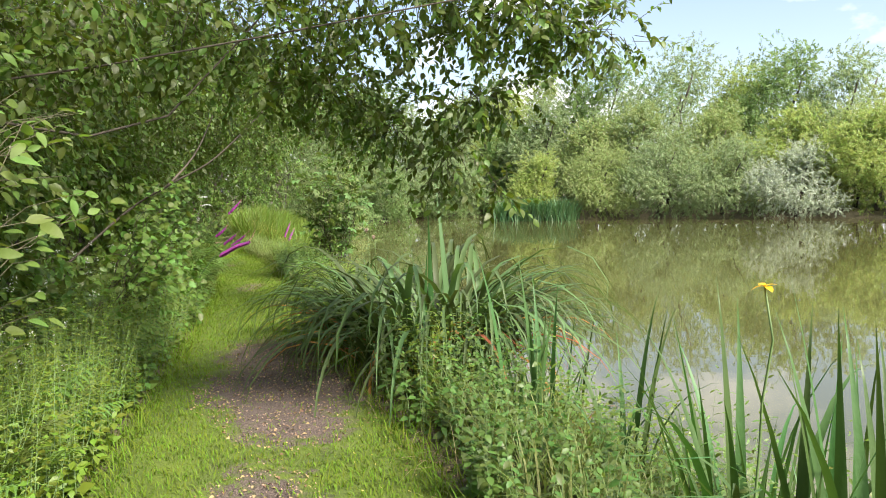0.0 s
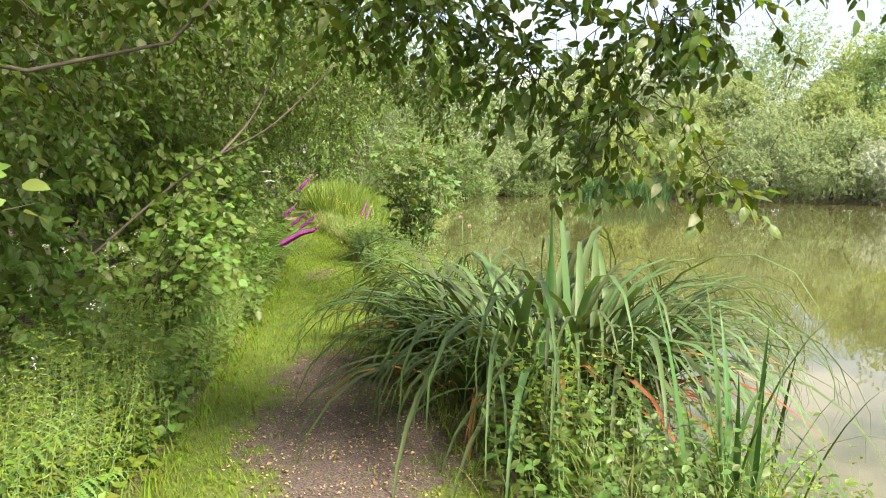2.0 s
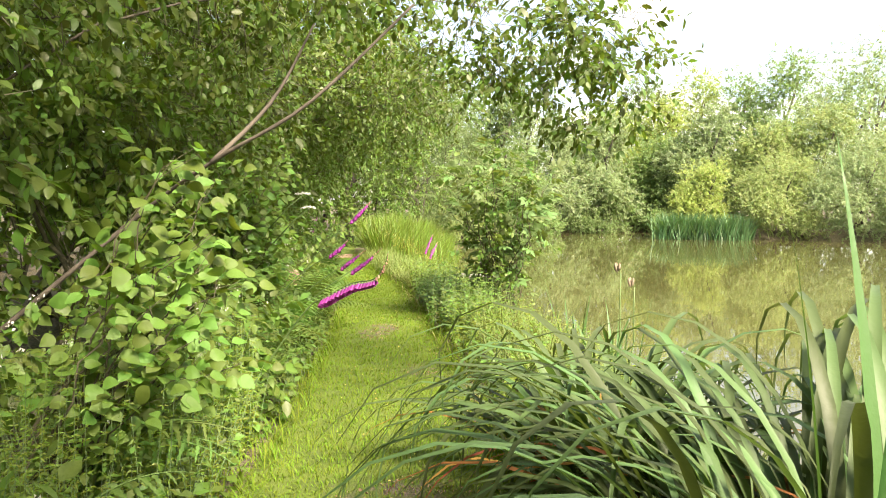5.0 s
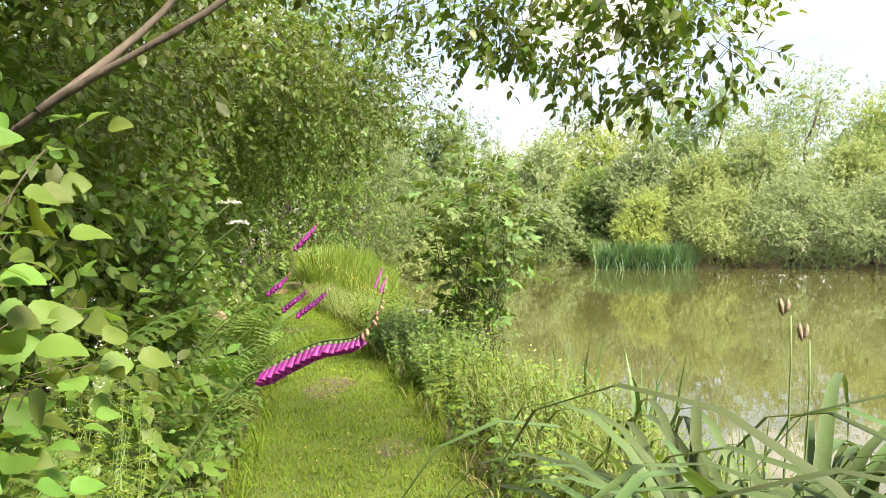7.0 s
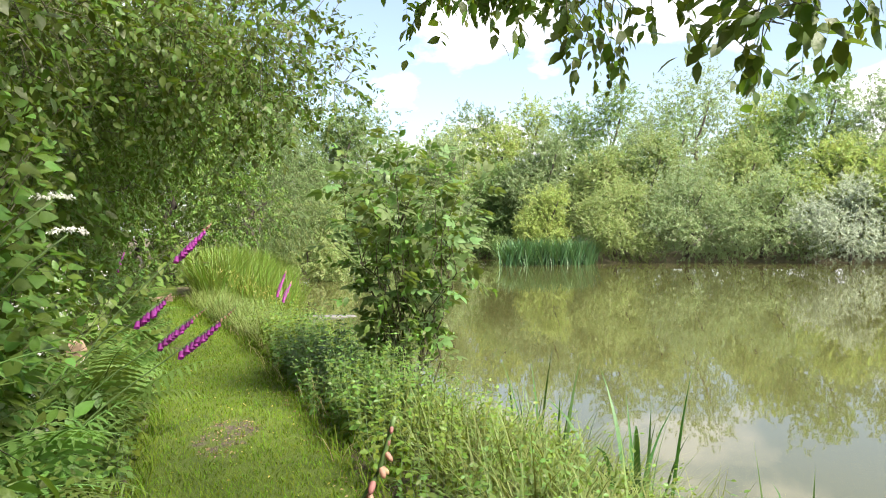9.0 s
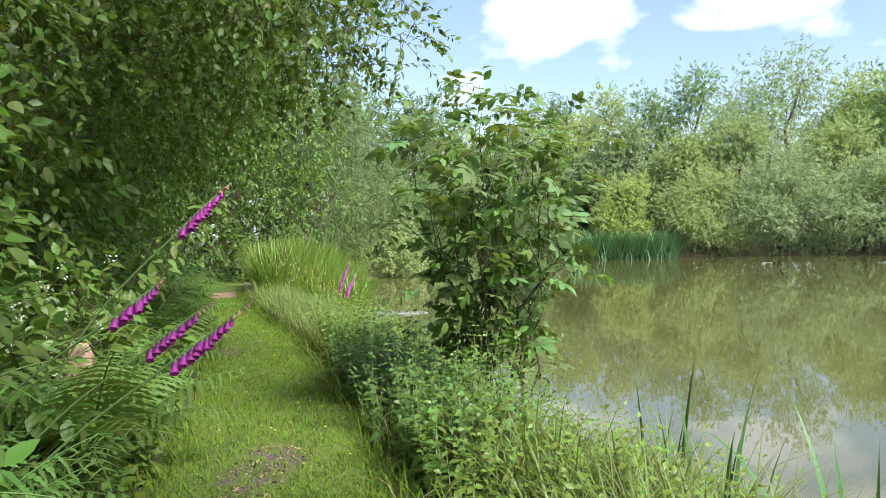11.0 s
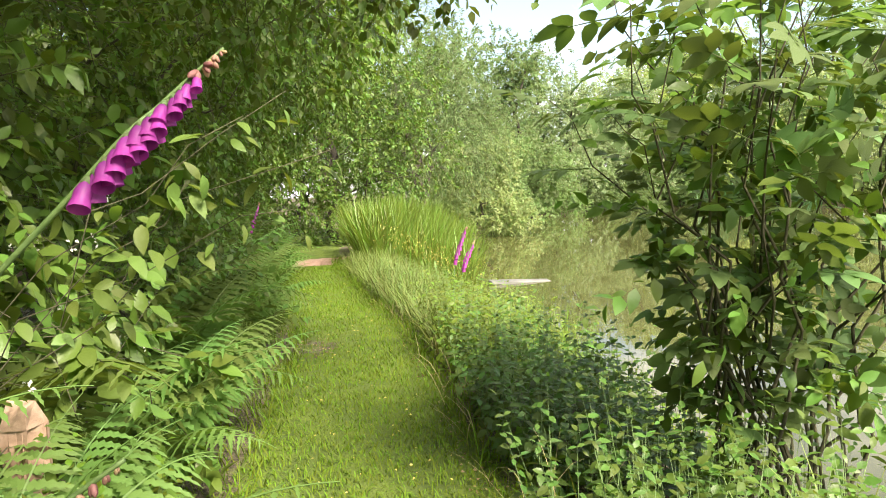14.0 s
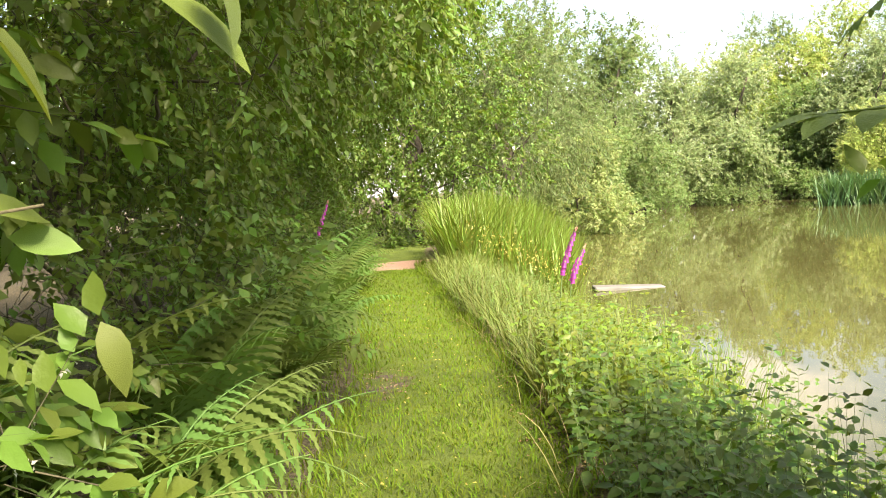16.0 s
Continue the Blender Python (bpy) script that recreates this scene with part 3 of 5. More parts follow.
# ---------------------------------------------------------------- trees and shrubs
def tree(name, base, blobs, twigs, per, twig_len, size, templates, mat, label, hang=(), hang_n=0, trunk_r=0.12, category="tree", limbs=9, droop=0.35, shell=0.5, wide=1.0, lean=(0, 0), group="", floor=None, stems=1, twig_mat=None, core=0.0):
    """A tapered trunk with limbs that reach into its crown, and a crown of leafy twigs."""
    base = np.array([base[0], base[1], ground_at(*base[:2]) - 0.05])
    root = thing(name, base, label, category, group)
    local = [(np.array(c, float) - base, r) for c, r in blobs]
    top = max(local, key=lambda b: b[0][2])
    bits = []
    r0 = np.random.default_rng(int(abs(base[0] * 131 + base[1] * 57)) + 3)
    for k in range(stems):
        foot = np.array([0, 0, 0.0]) + (r0.normal(0, 0.12, 3) * [1, 1, 0] if stems > 1 else 0)
        goal = top[0] * [1, 1, 0.9] + r0.normal(0, 0.25, 3) * (stems > 1)
        line = bent(foot, goal, 9, 0.0, 0.06, k + 5)
        bits.append(tube(line, np.linspace(trunk_r, trunk_r * 0.25, 9), 8 if trunk_r > 0.05 else 5))
        for q in range(limbs):
            c, rad = local[r0.integers(len(local))]
            u = r0.uniform(0.25, 0.9)
            p = line[int(u * 8)]
            goal2 = c + unit(r0.normal(size=3)) * np.array(rad) * 0.75
            goal2[2] = max(goal2[2], 0.25)
            ll = smooth_line(bent(p, goal2, 6, 0.06, 0.1, q + 31 * k), 14)
            rr = trunk_r * (1 - 0.7 * u) * 0.24
            bits.append(tube(ll, np.linspace(rr, rr * 0.15, 14), 5))
    part("trunk", mesh_of("trunk", *merged(*bits), twig_mat or M_BARK), root, "rough grey-brown bark")
    lv, tw = sprays(local, twigs, per, twig_len, size, templates, droop, shell, wide, floor)
    if hang_n:
        hl, ht = sprays([(np.array(c, float) - base, r) for c, r in hang], hang_n, 9, 0.2, size * 0.95, templates, 0.35, 0.0)
        lv, tw = merged(lv, hl), merged(tw, ht)
    if core:
        inner = [(c, tuple(0.72 * q for q in r)) for c, r in local]
        lv = merged(lv, sprays(inner, int(twigs * 0.25), 7, twig_len, size * core, templates, 0.0, 0.2, wide, floor)[0])
    part("crown", mesh_of("crown", *lv, mat), root)
    if not core:
        part("twig_spray", mesh_of("twig_spray", *tw, M_TWIG), root, kind="stuff")
    return root


def blob(s, d, z, r):
    return (tuple(along(s, d, z)), r if isinstance(r, tuple) else (r, r, r))


# trees that lean over the path: (s, d) of the foot, crown blobs in path metres
def canopy(name, s, d, crown, twigs, per, size, templates, mat, label, **kw):
    return tree(name, along(s, d), [blob(*b) for b in crown], twigs, per, kw.pop("twig_len", 0.4), size, templates, mat, label, **kw)


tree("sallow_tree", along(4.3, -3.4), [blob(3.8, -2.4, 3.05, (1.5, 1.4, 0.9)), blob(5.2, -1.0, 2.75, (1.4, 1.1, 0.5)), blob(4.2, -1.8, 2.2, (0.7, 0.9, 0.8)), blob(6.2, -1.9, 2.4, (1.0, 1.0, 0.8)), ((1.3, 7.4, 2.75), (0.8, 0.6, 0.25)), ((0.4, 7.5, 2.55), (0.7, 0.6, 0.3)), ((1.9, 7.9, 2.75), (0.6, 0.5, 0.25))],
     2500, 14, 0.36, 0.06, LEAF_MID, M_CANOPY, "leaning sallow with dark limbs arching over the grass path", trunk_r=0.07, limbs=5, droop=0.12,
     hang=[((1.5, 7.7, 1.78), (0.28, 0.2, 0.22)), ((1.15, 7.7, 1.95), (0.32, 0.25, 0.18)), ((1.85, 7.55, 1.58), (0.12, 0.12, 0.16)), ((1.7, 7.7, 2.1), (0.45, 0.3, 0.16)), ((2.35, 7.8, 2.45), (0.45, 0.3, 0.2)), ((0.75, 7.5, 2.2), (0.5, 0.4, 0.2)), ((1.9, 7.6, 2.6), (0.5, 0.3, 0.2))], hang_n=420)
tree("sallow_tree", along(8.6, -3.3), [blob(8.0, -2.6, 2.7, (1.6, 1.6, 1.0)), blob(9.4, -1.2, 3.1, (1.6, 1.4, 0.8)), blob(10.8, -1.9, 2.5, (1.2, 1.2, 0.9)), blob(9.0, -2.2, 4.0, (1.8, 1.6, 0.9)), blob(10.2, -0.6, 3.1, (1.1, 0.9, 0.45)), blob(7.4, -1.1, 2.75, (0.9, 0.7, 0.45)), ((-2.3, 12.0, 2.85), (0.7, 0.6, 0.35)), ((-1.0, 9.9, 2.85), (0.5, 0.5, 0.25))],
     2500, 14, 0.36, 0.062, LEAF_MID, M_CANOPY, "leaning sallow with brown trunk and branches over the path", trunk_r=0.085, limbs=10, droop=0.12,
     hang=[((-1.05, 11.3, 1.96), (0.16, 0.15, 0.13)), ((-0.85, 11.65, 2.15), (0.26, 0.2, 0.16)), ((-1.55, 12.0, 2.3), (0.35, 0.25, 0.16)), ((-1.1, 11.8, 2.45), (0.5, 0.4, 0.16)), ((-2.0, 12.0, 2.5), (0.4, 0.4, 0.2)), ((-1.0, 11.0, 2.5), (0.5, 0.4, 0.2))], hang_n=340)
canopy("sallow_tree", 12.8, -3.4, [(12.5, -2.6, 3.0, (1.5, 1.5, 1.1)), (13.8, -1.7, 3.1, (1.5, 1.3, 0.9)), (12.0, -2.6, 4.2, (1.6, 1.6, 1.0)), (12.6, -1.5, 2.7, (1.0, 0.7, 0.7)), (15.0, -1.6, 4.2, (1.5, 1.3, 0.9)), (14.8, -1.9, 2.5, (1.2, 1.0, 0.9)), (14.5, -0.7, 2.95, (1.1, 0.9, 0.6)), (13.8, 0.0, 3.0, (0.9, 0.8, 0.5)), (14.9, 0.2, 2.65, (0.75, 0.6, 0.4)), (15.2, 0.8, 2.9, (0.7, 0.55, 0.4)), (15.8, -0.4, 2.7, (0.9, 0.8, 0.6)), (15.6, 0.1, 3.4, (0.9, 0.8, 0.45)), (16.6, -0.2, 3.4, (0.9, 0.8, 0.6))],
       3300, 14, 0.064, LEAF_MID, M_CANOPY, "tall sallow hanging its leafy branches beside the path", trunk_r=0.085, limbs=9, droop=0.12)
canopy("hawthorn_tree", 17.2, -3.3, [(16.8, -2.5, 2.6, (1.5, 1.4, 1.1)), (17.6, -1.6, 2.4, (1.4, 0.9, 0.9)), (18.6, -1.9, 3.4, (1.7, 1.5, 1.2)), (19.6, -1.7, 2.4, (1.2, 0.9, 0.9)), (16.5, -2.4, 4.2, (1.8, 1.8, 1.0)), (18.8, -0.4, 3.6, (1.4, 1.1, 0.8)), (17.2, -0.9, 3.9, (1.6, 1.3, 1.0)), (19.8, -0.8, 4.6, (1.8, 1.5, 1.2)), (21.0, -1.2, 3.4, (1.5, 1.1, 1.1))],
       3000, 14, 0.075, LEAF_TINY, M_HEDGE, "dense bushy tree with small mid-green leaves", trunk_r=0.12, limbs=12)
canopy("hawthorn_tree", 22.5, -4.0, [(22.5, -2.8, 3.0, (1.7, 1.7, 1.4)), (24.0, -1.9, 3.3, (1.6, 1.3, 1.3)), (21.5, -2.3, 2.0, (1.2, 1.0, 1.0)), (23.0, -2.8, 4.8, (2.0, 2.0, 1.4)), (26.0, -2.2, 3.0, (1.6, 1.4, 1.5)), (25.5, -1.8, 4.8, (1.8, 1.6, 1.4)), (27.5, -2.4, 2.0, (1.4, 1.2, 1.4)), (21.5, -0.5, 3.3, (1.4, 1.1, 0.9)), (23.5, -0.4, 3.5, (1.4, 1.2, 1.0)), (25.2, -0.6, 3.2, (1.3, 1.2, 1.0)), (22.5, 0.2, 4.5, (1.6, 1.3, 1.0)), (24.8, 0.5, 4.6, (1.6, 1.3, 1.0))],
       3600, 14, 0.1, LEAF_TINY, M_HEDGE, "dense bushy tree with dark green leaves", trunk_r=0.13, limbs=12)
# trees that close the end of the path
tree("hawthorn_tree", (-19.6, 29.8), [((-18.4, 28.4, 1.4), (1.6, 1.3, 1.4)), ((-19.4, 29.2, 3.2), (2.0, 1.7, 1.6)), ((-17.4, 30.4, 2.2), (1.6, 1.4, 1.9)), ((-20.0, 28.0, 2.2), (1.6, 1.5, 1.8)), ((-18.6, 30.0, 5.0), (2.2, 2.0, 1.5))],
     1900, 14, 0.4, 0.1, LEAF_TINY, M_HEDGE, "dark bushy tree at the far bend of the path", trunk_r=0.14, limbs=10)
canopy("ash_tree", 31.0, 0.6, [(30.6, 0.6, 3.0, (1.9, 1.7, 1.6)), (31.0, 1.8, 4.0, (1.9, 1.7, 1.5)), (31.5, 0.2, 5.6, (2.5, 2.5, 1.8)), (30.0, 2.4, 2.2, (1.3, 1.2, 1.1)), (30.2, -0.6, 1.4, (1.3, 1.2, 1.1)), (30.6, 1.2, 1.3, (1.3, 1.2, 1.0))],
       1700, 14, 0.1, LEAF_TINY, M_HERB, "bright green ash at the bend of the path", trunk_r=0.14, limbs=12)
canopy("hawthorn_tree", 28.8, -2.7, [(28.6, -2.3, 1.4, (1.3, 1.0, 1.2)), (29.0, -2.0, 3.0, (1.5, 1.2, 1.3)), (28.4, -2.6, 4.6, (1.7, 1.5, 1.3)), (30.2, -1.4, 2.4, (1.2, 1.0, 1.2))],
       1300, 14, 0.1, LEAF_TINY, M_HEDGE, "dense dark bushy tree closing the end of the path", trunk_r=0.12, limbs=10)
canopy("oak_tree", 32.0, -4.0, [(31.5, -3.4, 3.4, (2.5, 2.2, 1.8)), (30.0, -4.8, 4.6, (2.5, 2.5, 2.0)), (33.0, -1.8, 3.2, (2.0, 1.6, 1.8)), (31.0, -5.0, 2.0, (2.0, 1.8, 1.6)), (31.0, -2.6, 1.4, (1.5, 1.3, 1.3)), (31.5, -2.5, 6.2, (2.6, 2.4, 1.8))],
       1300, 14, 0.115, LEAF_TINY, M_HEDGE, "dark broad tree behind the bend of the path", trunk_r=0.2, limbs=12)
canopy("willow_tree", 33.5, 3.0, [(33.0, 3.2, 3.0, (2.0, 1.8, 2.2)), (34.0, 2.2, 5.2, (2.2, 2.0, 2.0)), (34.6, 4.2, 3.0, (1.6, 1.6, 2.0))],
       1900, 14, 0.10, LEAF_TINY_LONG, M_FAR_HAZED[5], "grey-green willow standing on the pond bank", trunk_r=0.16, limbs=12)


def shrub(name, s, d, crown, twigs, per, size, templates, mat, label, **kw):
    return canopy(name, s, d, crown, twigs, per, size, templates, mat, label, category=kw.pop("category", "shrub"), trunk_r=kw.pop("trunk_r", 0.025), limbs=kw.pop("limbs", 7), stems=kw.pop("stems", 3), twig_mat=M_TWIG, **kw)


# the hedge on the landward side
k = 0
for s in np.arange(-3.0, 31.0, 1.45):
    k += 1
    hgt = 1.2 + 0.3 * math.sin(2.1 * k) + 0.35 * (0 < s < 12)
    d0 = -np.interp(s, ARC, HALF) - 0.95 - 0.15 * math.sin(3.7 * k)
    if s < 9:
        d0 -= 0.32
    kind = k % 3
    lab = ("bramble thicket with toothed mid-green leaves", "tangled hedge shrub with dark oval leaves", "hedge shrub with fresh green leaves")[kind]
    shrub("hedge_shrub", s, d0 - 0.5, [(s, d0, 0.55, (0.75, 0.6, 0.6)), (s + 0.4, d0 - 0.4, hgt, (0.8, 0.7, 0.7)), (s - 0.3, d0 - 0.9, hgt + 0.7, (0.9, 0.9, 0.8))],
          480 if s < 15 else 400, 11, 0.1 if 6 < s < 15 else (0.075, 0.075, 0.065)[kind], LEAF_MID if 6 < s < 15 else (LEAF_OVAL, LEAF_TINY, LEAF_OVAL)[kind], (M_HERB, M_HEDGE, M_HERB)[kind], lab, twig_len=0.3, droop=0.3, shell=0.35, floor=0.02, group="hedge beside the path")


# ---------------------------------------------------------------- bracken
def frond_mesh(name, pairs=16, bend=0.9, seed=0):
    r = np.random.default_rng(seed)
    bits, p, ang = [], np.zeros(2), 0.15
    line = []
    for i in range(pairs + 5):
        line.append((0, p[0], p[1]))
        ang = 0.15 + bend * (i / (pairs + 4)) ** 1.2 * 1.5
        p = p + np.array([math.sin(ang), math.cos(ang)]) / (pairs + 5)
    line = np.array(line)
    bits.append(tube(line, np.linspace(0.008, 0.0015, len(line)), 4))
    for i in range(pairs):
        q = line[i + 4]
        d = unit(line[min(i + 5, len(line) - 1)] - line[i + 3])
        u = i / (pairs - 1)
        ln = 0.30 * (1 - u) ** 0.75 * (0.75 + 0.25 * min(1, 5 * u)) + 0.015
        for sgn in (-1, 1):
            way = unit(np.array([sgn * 1.0, 0, 0]) + d * 0.42 + np.array([0, 0, -0.12]) + r.normal(0, 0.05, 3))
            side = d
            n = 5 if u < 0.7 else 3
            V, T = [q], []
            for a in range(1, 2 * n + 1):
                t = a / (2 * n + 1)
                h = 0.125 * ln * (1 - t) ** 0.6 * (1.0 if a % 2 else 0.45)
                c = q + way * ln * t + np.array([0, 0, -0.3 * ln * t * t])
                V += [c + side * h + way * h * 0.25, c, c - side * h + way * h * 0.25]
                b0 = len(V) - 3
                if a == 1:
                    T += [(0, b0 + 1, b0), (0, b0 + 2, b0 + 1)]
                else:
                    T += [(b0 - 3, b0 + 1, b0), (b0 - 3, b0 - 2, b0 + 1), (b0 - 2, b0 + 2, b0 + 1), (b0 - 2, b0 - 1, b0 + 2)]
            V.append(q + way * ln + np.array([0, 0, -0.3 * ln]))
            e0 = len(V) - 1
            T += [(e0 - 3, e0 - 2, e0), (e0 - 2, e0 - 1, e0)]
            bits.append((np.array(V), np.array(T)))
    return mesh_of(name, *merged(*bits), M_FERN, smooth=False)


FRONDS = [frond_mesh("frond", 16, 0.75, 1), frond_mesh("frond", 18, 1.0, 2), frond_mesh("frond", 14, 1.25, 3)]


def fern(place, size, n, toward, label="arching bracken fern with feathery green fronds"):
    root = thing("bracken_fern", place, label, "fern", "bracken along the path")
    for i in range(n):
        a = toward + rng.uniform(-1.35, 1.35)
        part("frond", FRONDS[int(rng.integers(3))], root, m=Matrix.LocRotScale((rng.normal(0, 0.04), rng.normal(0, 0.04), 0), Euler((rng.uniform(-0.35, 0.1), rng.uniform(-0.15, 0.15), a)), Vector((1, 1, 1)) * size * rng.uniform(0.75, 1.15)))
    return root


def heading(s):
    a, b = along(s - 0.3, 0), along(s + 0.3, 0)
    return math.atan2(b[1] - a[1], b[0] - a[0])


for s in np.arange(1.2, 24.0, 0.42):
    half = np.interp(s, ARC, HALF)
    d = -half - rng.uniform(0.2, 0.48) - (0.14 if s > 9 else 0.22)
    p = along(s + rng.normal(0, 0.1), d)
    p[2] = ground_at(p[0], p[1])
    fern(p, rng.uniform(0.75, 1.05) * (1.05 if s > 11 else 0.75), int(rng.integers(7, 10)), heading(s) - math.pi + rng.normal(0, 0.25))
for s in np.arange(10.5, 22.0, 1.0):
    p = along(s, -np.interp(s, ARC, HALF) - rng.uniform(0.55, 0.85) - 0.3 * (s > 9))
    p[2] = ground_at(p[0], p[1])
    fern(p, rng.uniform(1.25, 1.6), 5, heading(s) - math.pi, "tall bracken fern standing in the hedge")


# ---------------------------------------------------------------- broad-leaved hazel, one leaf each
def leafy_shrub(name, base, stems, leaves_per, size, templates, mat, label, category="shrub", spread_leaf=0.09, droop=0.4, first=0.45, stem_r=0.008, face=(0.5, -0.2, 0.85)):
    """Bare stems given by their tips, each hung with single leaves."""
    base = np.array([base[0], base[1], ground_at(base[0], base[1])])
    root = thing(name, base, label, category)
    meshes = [mesh_of("leaf", v, t, mat) for v, t in templates]
    for n, tip in enumerate(stems):
        tip = np.array(tip, float) - base
        foot = np.array([rng.normal(0, 0.08), rng.normal(0, 0.08), 0])
        line = bent(foot, tip, 10, 0.10, 0.05, n)
        ln = np.linalg.norm(tip)
        stem = part("stem", mesh_of("stem", *tube(line, np.linspace(stem_r, 0.001, 10), 6), M_TWIG), root)
        for i in range(leaves_per):
            u = first + (1 - first) * (i + rng.random()) / leaves_per
            p = np.array([np.interp(u, np.linspace(0, 1, 10), line[:, c]) for c in range(3)])
            way = unit(rng.normal(size=3) * [1, 1, 0.35] + unit(tip) * 0.5 + np.array([0, 0, -droop]))
            p = p + way * rng.uniform(0.01, spread_leaf)
            up = Vector(face) + Vector(rng.normal(0, 0.45, 3))
            y = Vector(way)
            x = y.cross(up).normalized()
            z = x.cross(y)
            sc = size * rng.uniform(0.6, 1.25)
            m = Matrix(((x.x * sc, y.x * sc, z.x * sc, p[0]), (x.y * sc, y.y * sc, z.y * sc, p[1]), (x.z * sc, y.z * sc, z.z * sc, p[2]), (0, 0, 0, 1)))
            part("leaf", meshes[i % len(meshes)], stem, m=m)
    return root


def tips(s, d, z, n, rs, rd, rz):
    return [tuple(along(s + rng.uniform(-rs, rs), d + rng.uniform(-rd, rd), z + rng.uniform(-rz, rz))) for _ in range(n)]


leafy_shrub("hazel", along(8.1, -1.5), tips(8.15, -0.78, 1.2, 34, 0.5, 0.16, 0.5), 24, 0.068, LEAF_ROUND, M_HAZEL, "young hazel with broad toothed bright green leaves", spread_leaf=0.16)
leafy_shrub("hazel", along(11.9, -1.7), tips(11.8, -0.98, 1.3, 30, 0.6, 0.16, 0.5) + tips(12.3, -1.05, 1.85, 14, 0.6, 0.16, 0.3), 20, 0.08, LEAF_ROUND, M_HAZEL, "young hazel with broad toothed bright green leaves", spread_leaf=0.16)
leafy_shrub("hazel", along(2.6, -1.7), tips(2.6, -1.0, 0.8, 22, 0.7, 0.2, 0.5), 16, 0.10, LEAF_ROUND, M_HAZEL, "low hazel growth with broad soft green leaves", spread_leaf=0.16)
leafy_shrub("sallow_shrub", along(2.7, -2.0), tips(2.9, -1.1, 1.7, 14, 0.8, 0.25, 0.6) + tips(3.9, -0.66, 1.7, 14, 0.5, 0.13, 0.24) + tips(4.4, -1.0, 1.3, 12, 0.8, 0.2, 0.5), 15, 0.08, LEAF_FINE, M_WILLOW_ONE, "sallow shrub with long drooping pale green leaves")
leafy_shrub("sallow_shrub", along(13.4, -1.9), tips(13.9, -1.4, 1.65, 10, 0.6, 0.25, 0.25), 14, 0.09, LEAF_FINE, M_WILLOW_ONE, "sallow shrub with smooth pale leaves beside the path")
leafy_shrub("sallow_sapling", along(13.3, -1.5), [(-4.4, 13.4, 1.46), (-4.4, 13.54, 1.24), (-4.3, 13.58, 1.38), (-4.55, 13.35, 1.32), (-4.36, 13.5, 1.52)], 14, 0.062, LEAF_FINE, M_WILLOW_ONE, "sallow sapling whose pale leaves hang over the path edge", "sapling", first=0.6, stem_r=0.0025, droop=0.9)


# ---------------------------------------------------------------- foxgloves
def bell_mesh():
    V, T, rows, sides = [], [], 8, 12
    for i in range(rows):
        u = i / (rows - 1)
        r = 0.12 + 0.19 * min(1, u * 2.4) ** 0.7 + 0.07 * max(0, u - 0.75) * 4
        for j in range(sides):
            a = 2 * math.pi * j / sides
            lip = 0.14 * (u == 1) * (0.5 - 0.5 * math.sin(a))
            V.append((r * math.cos(a), u + lip, r * math.sin(a)))
    V.append((0, -0.03, 0))
    for i in range(rows - 1):
        for j in range(sides):
            kk = (j + 1) % sides
            T += [(i * sides + j, i * sides + kk, (i + 1) * sides + kk), (i * sides + j, (i + 1) * sides + kk, (i + 1) * sides + j)]
    for j in range(sides):
        T.append((rows * sides, (j + 1) % sides, j))
    return mesh_of("bell", V, T, M_BELL)


BELL = bell_mesh()
BUD = mesh_of("bud", *tube([(0, 0, 0), (0, 0.3, 0), (0, 0.75, 0), (0, 1.0, 0)], [0.1, 0.24, 0.22, 0.05], 6), M_BUD)
CALYX = mesh_of("calyx", *tube([(0, -0.1, 0), (0, 0.06, 0), (0, 0.26, 0)], [0.05, 0.19, 0.24], 5), M_CALYX)


def oriented(p, way, up, sc):
    y = Vector(way).normalized()
    x = y.cross(Vector(up)).normalized()
    z = x.cross(y)
    return Matrix(((x.x * sc, y.x * sc, z.x * sc, p[0]), (x.y * sc, y.y * sc, z.y * sc, p[1]), (x.z * sc, y.z * sc, z.z * sc, p[2]), (0, 0, 0, 1)))


FOX_LEAF = mesh_of("leaf", *leaf(0.4, 0.2, 0.5, 5), M_HERB)


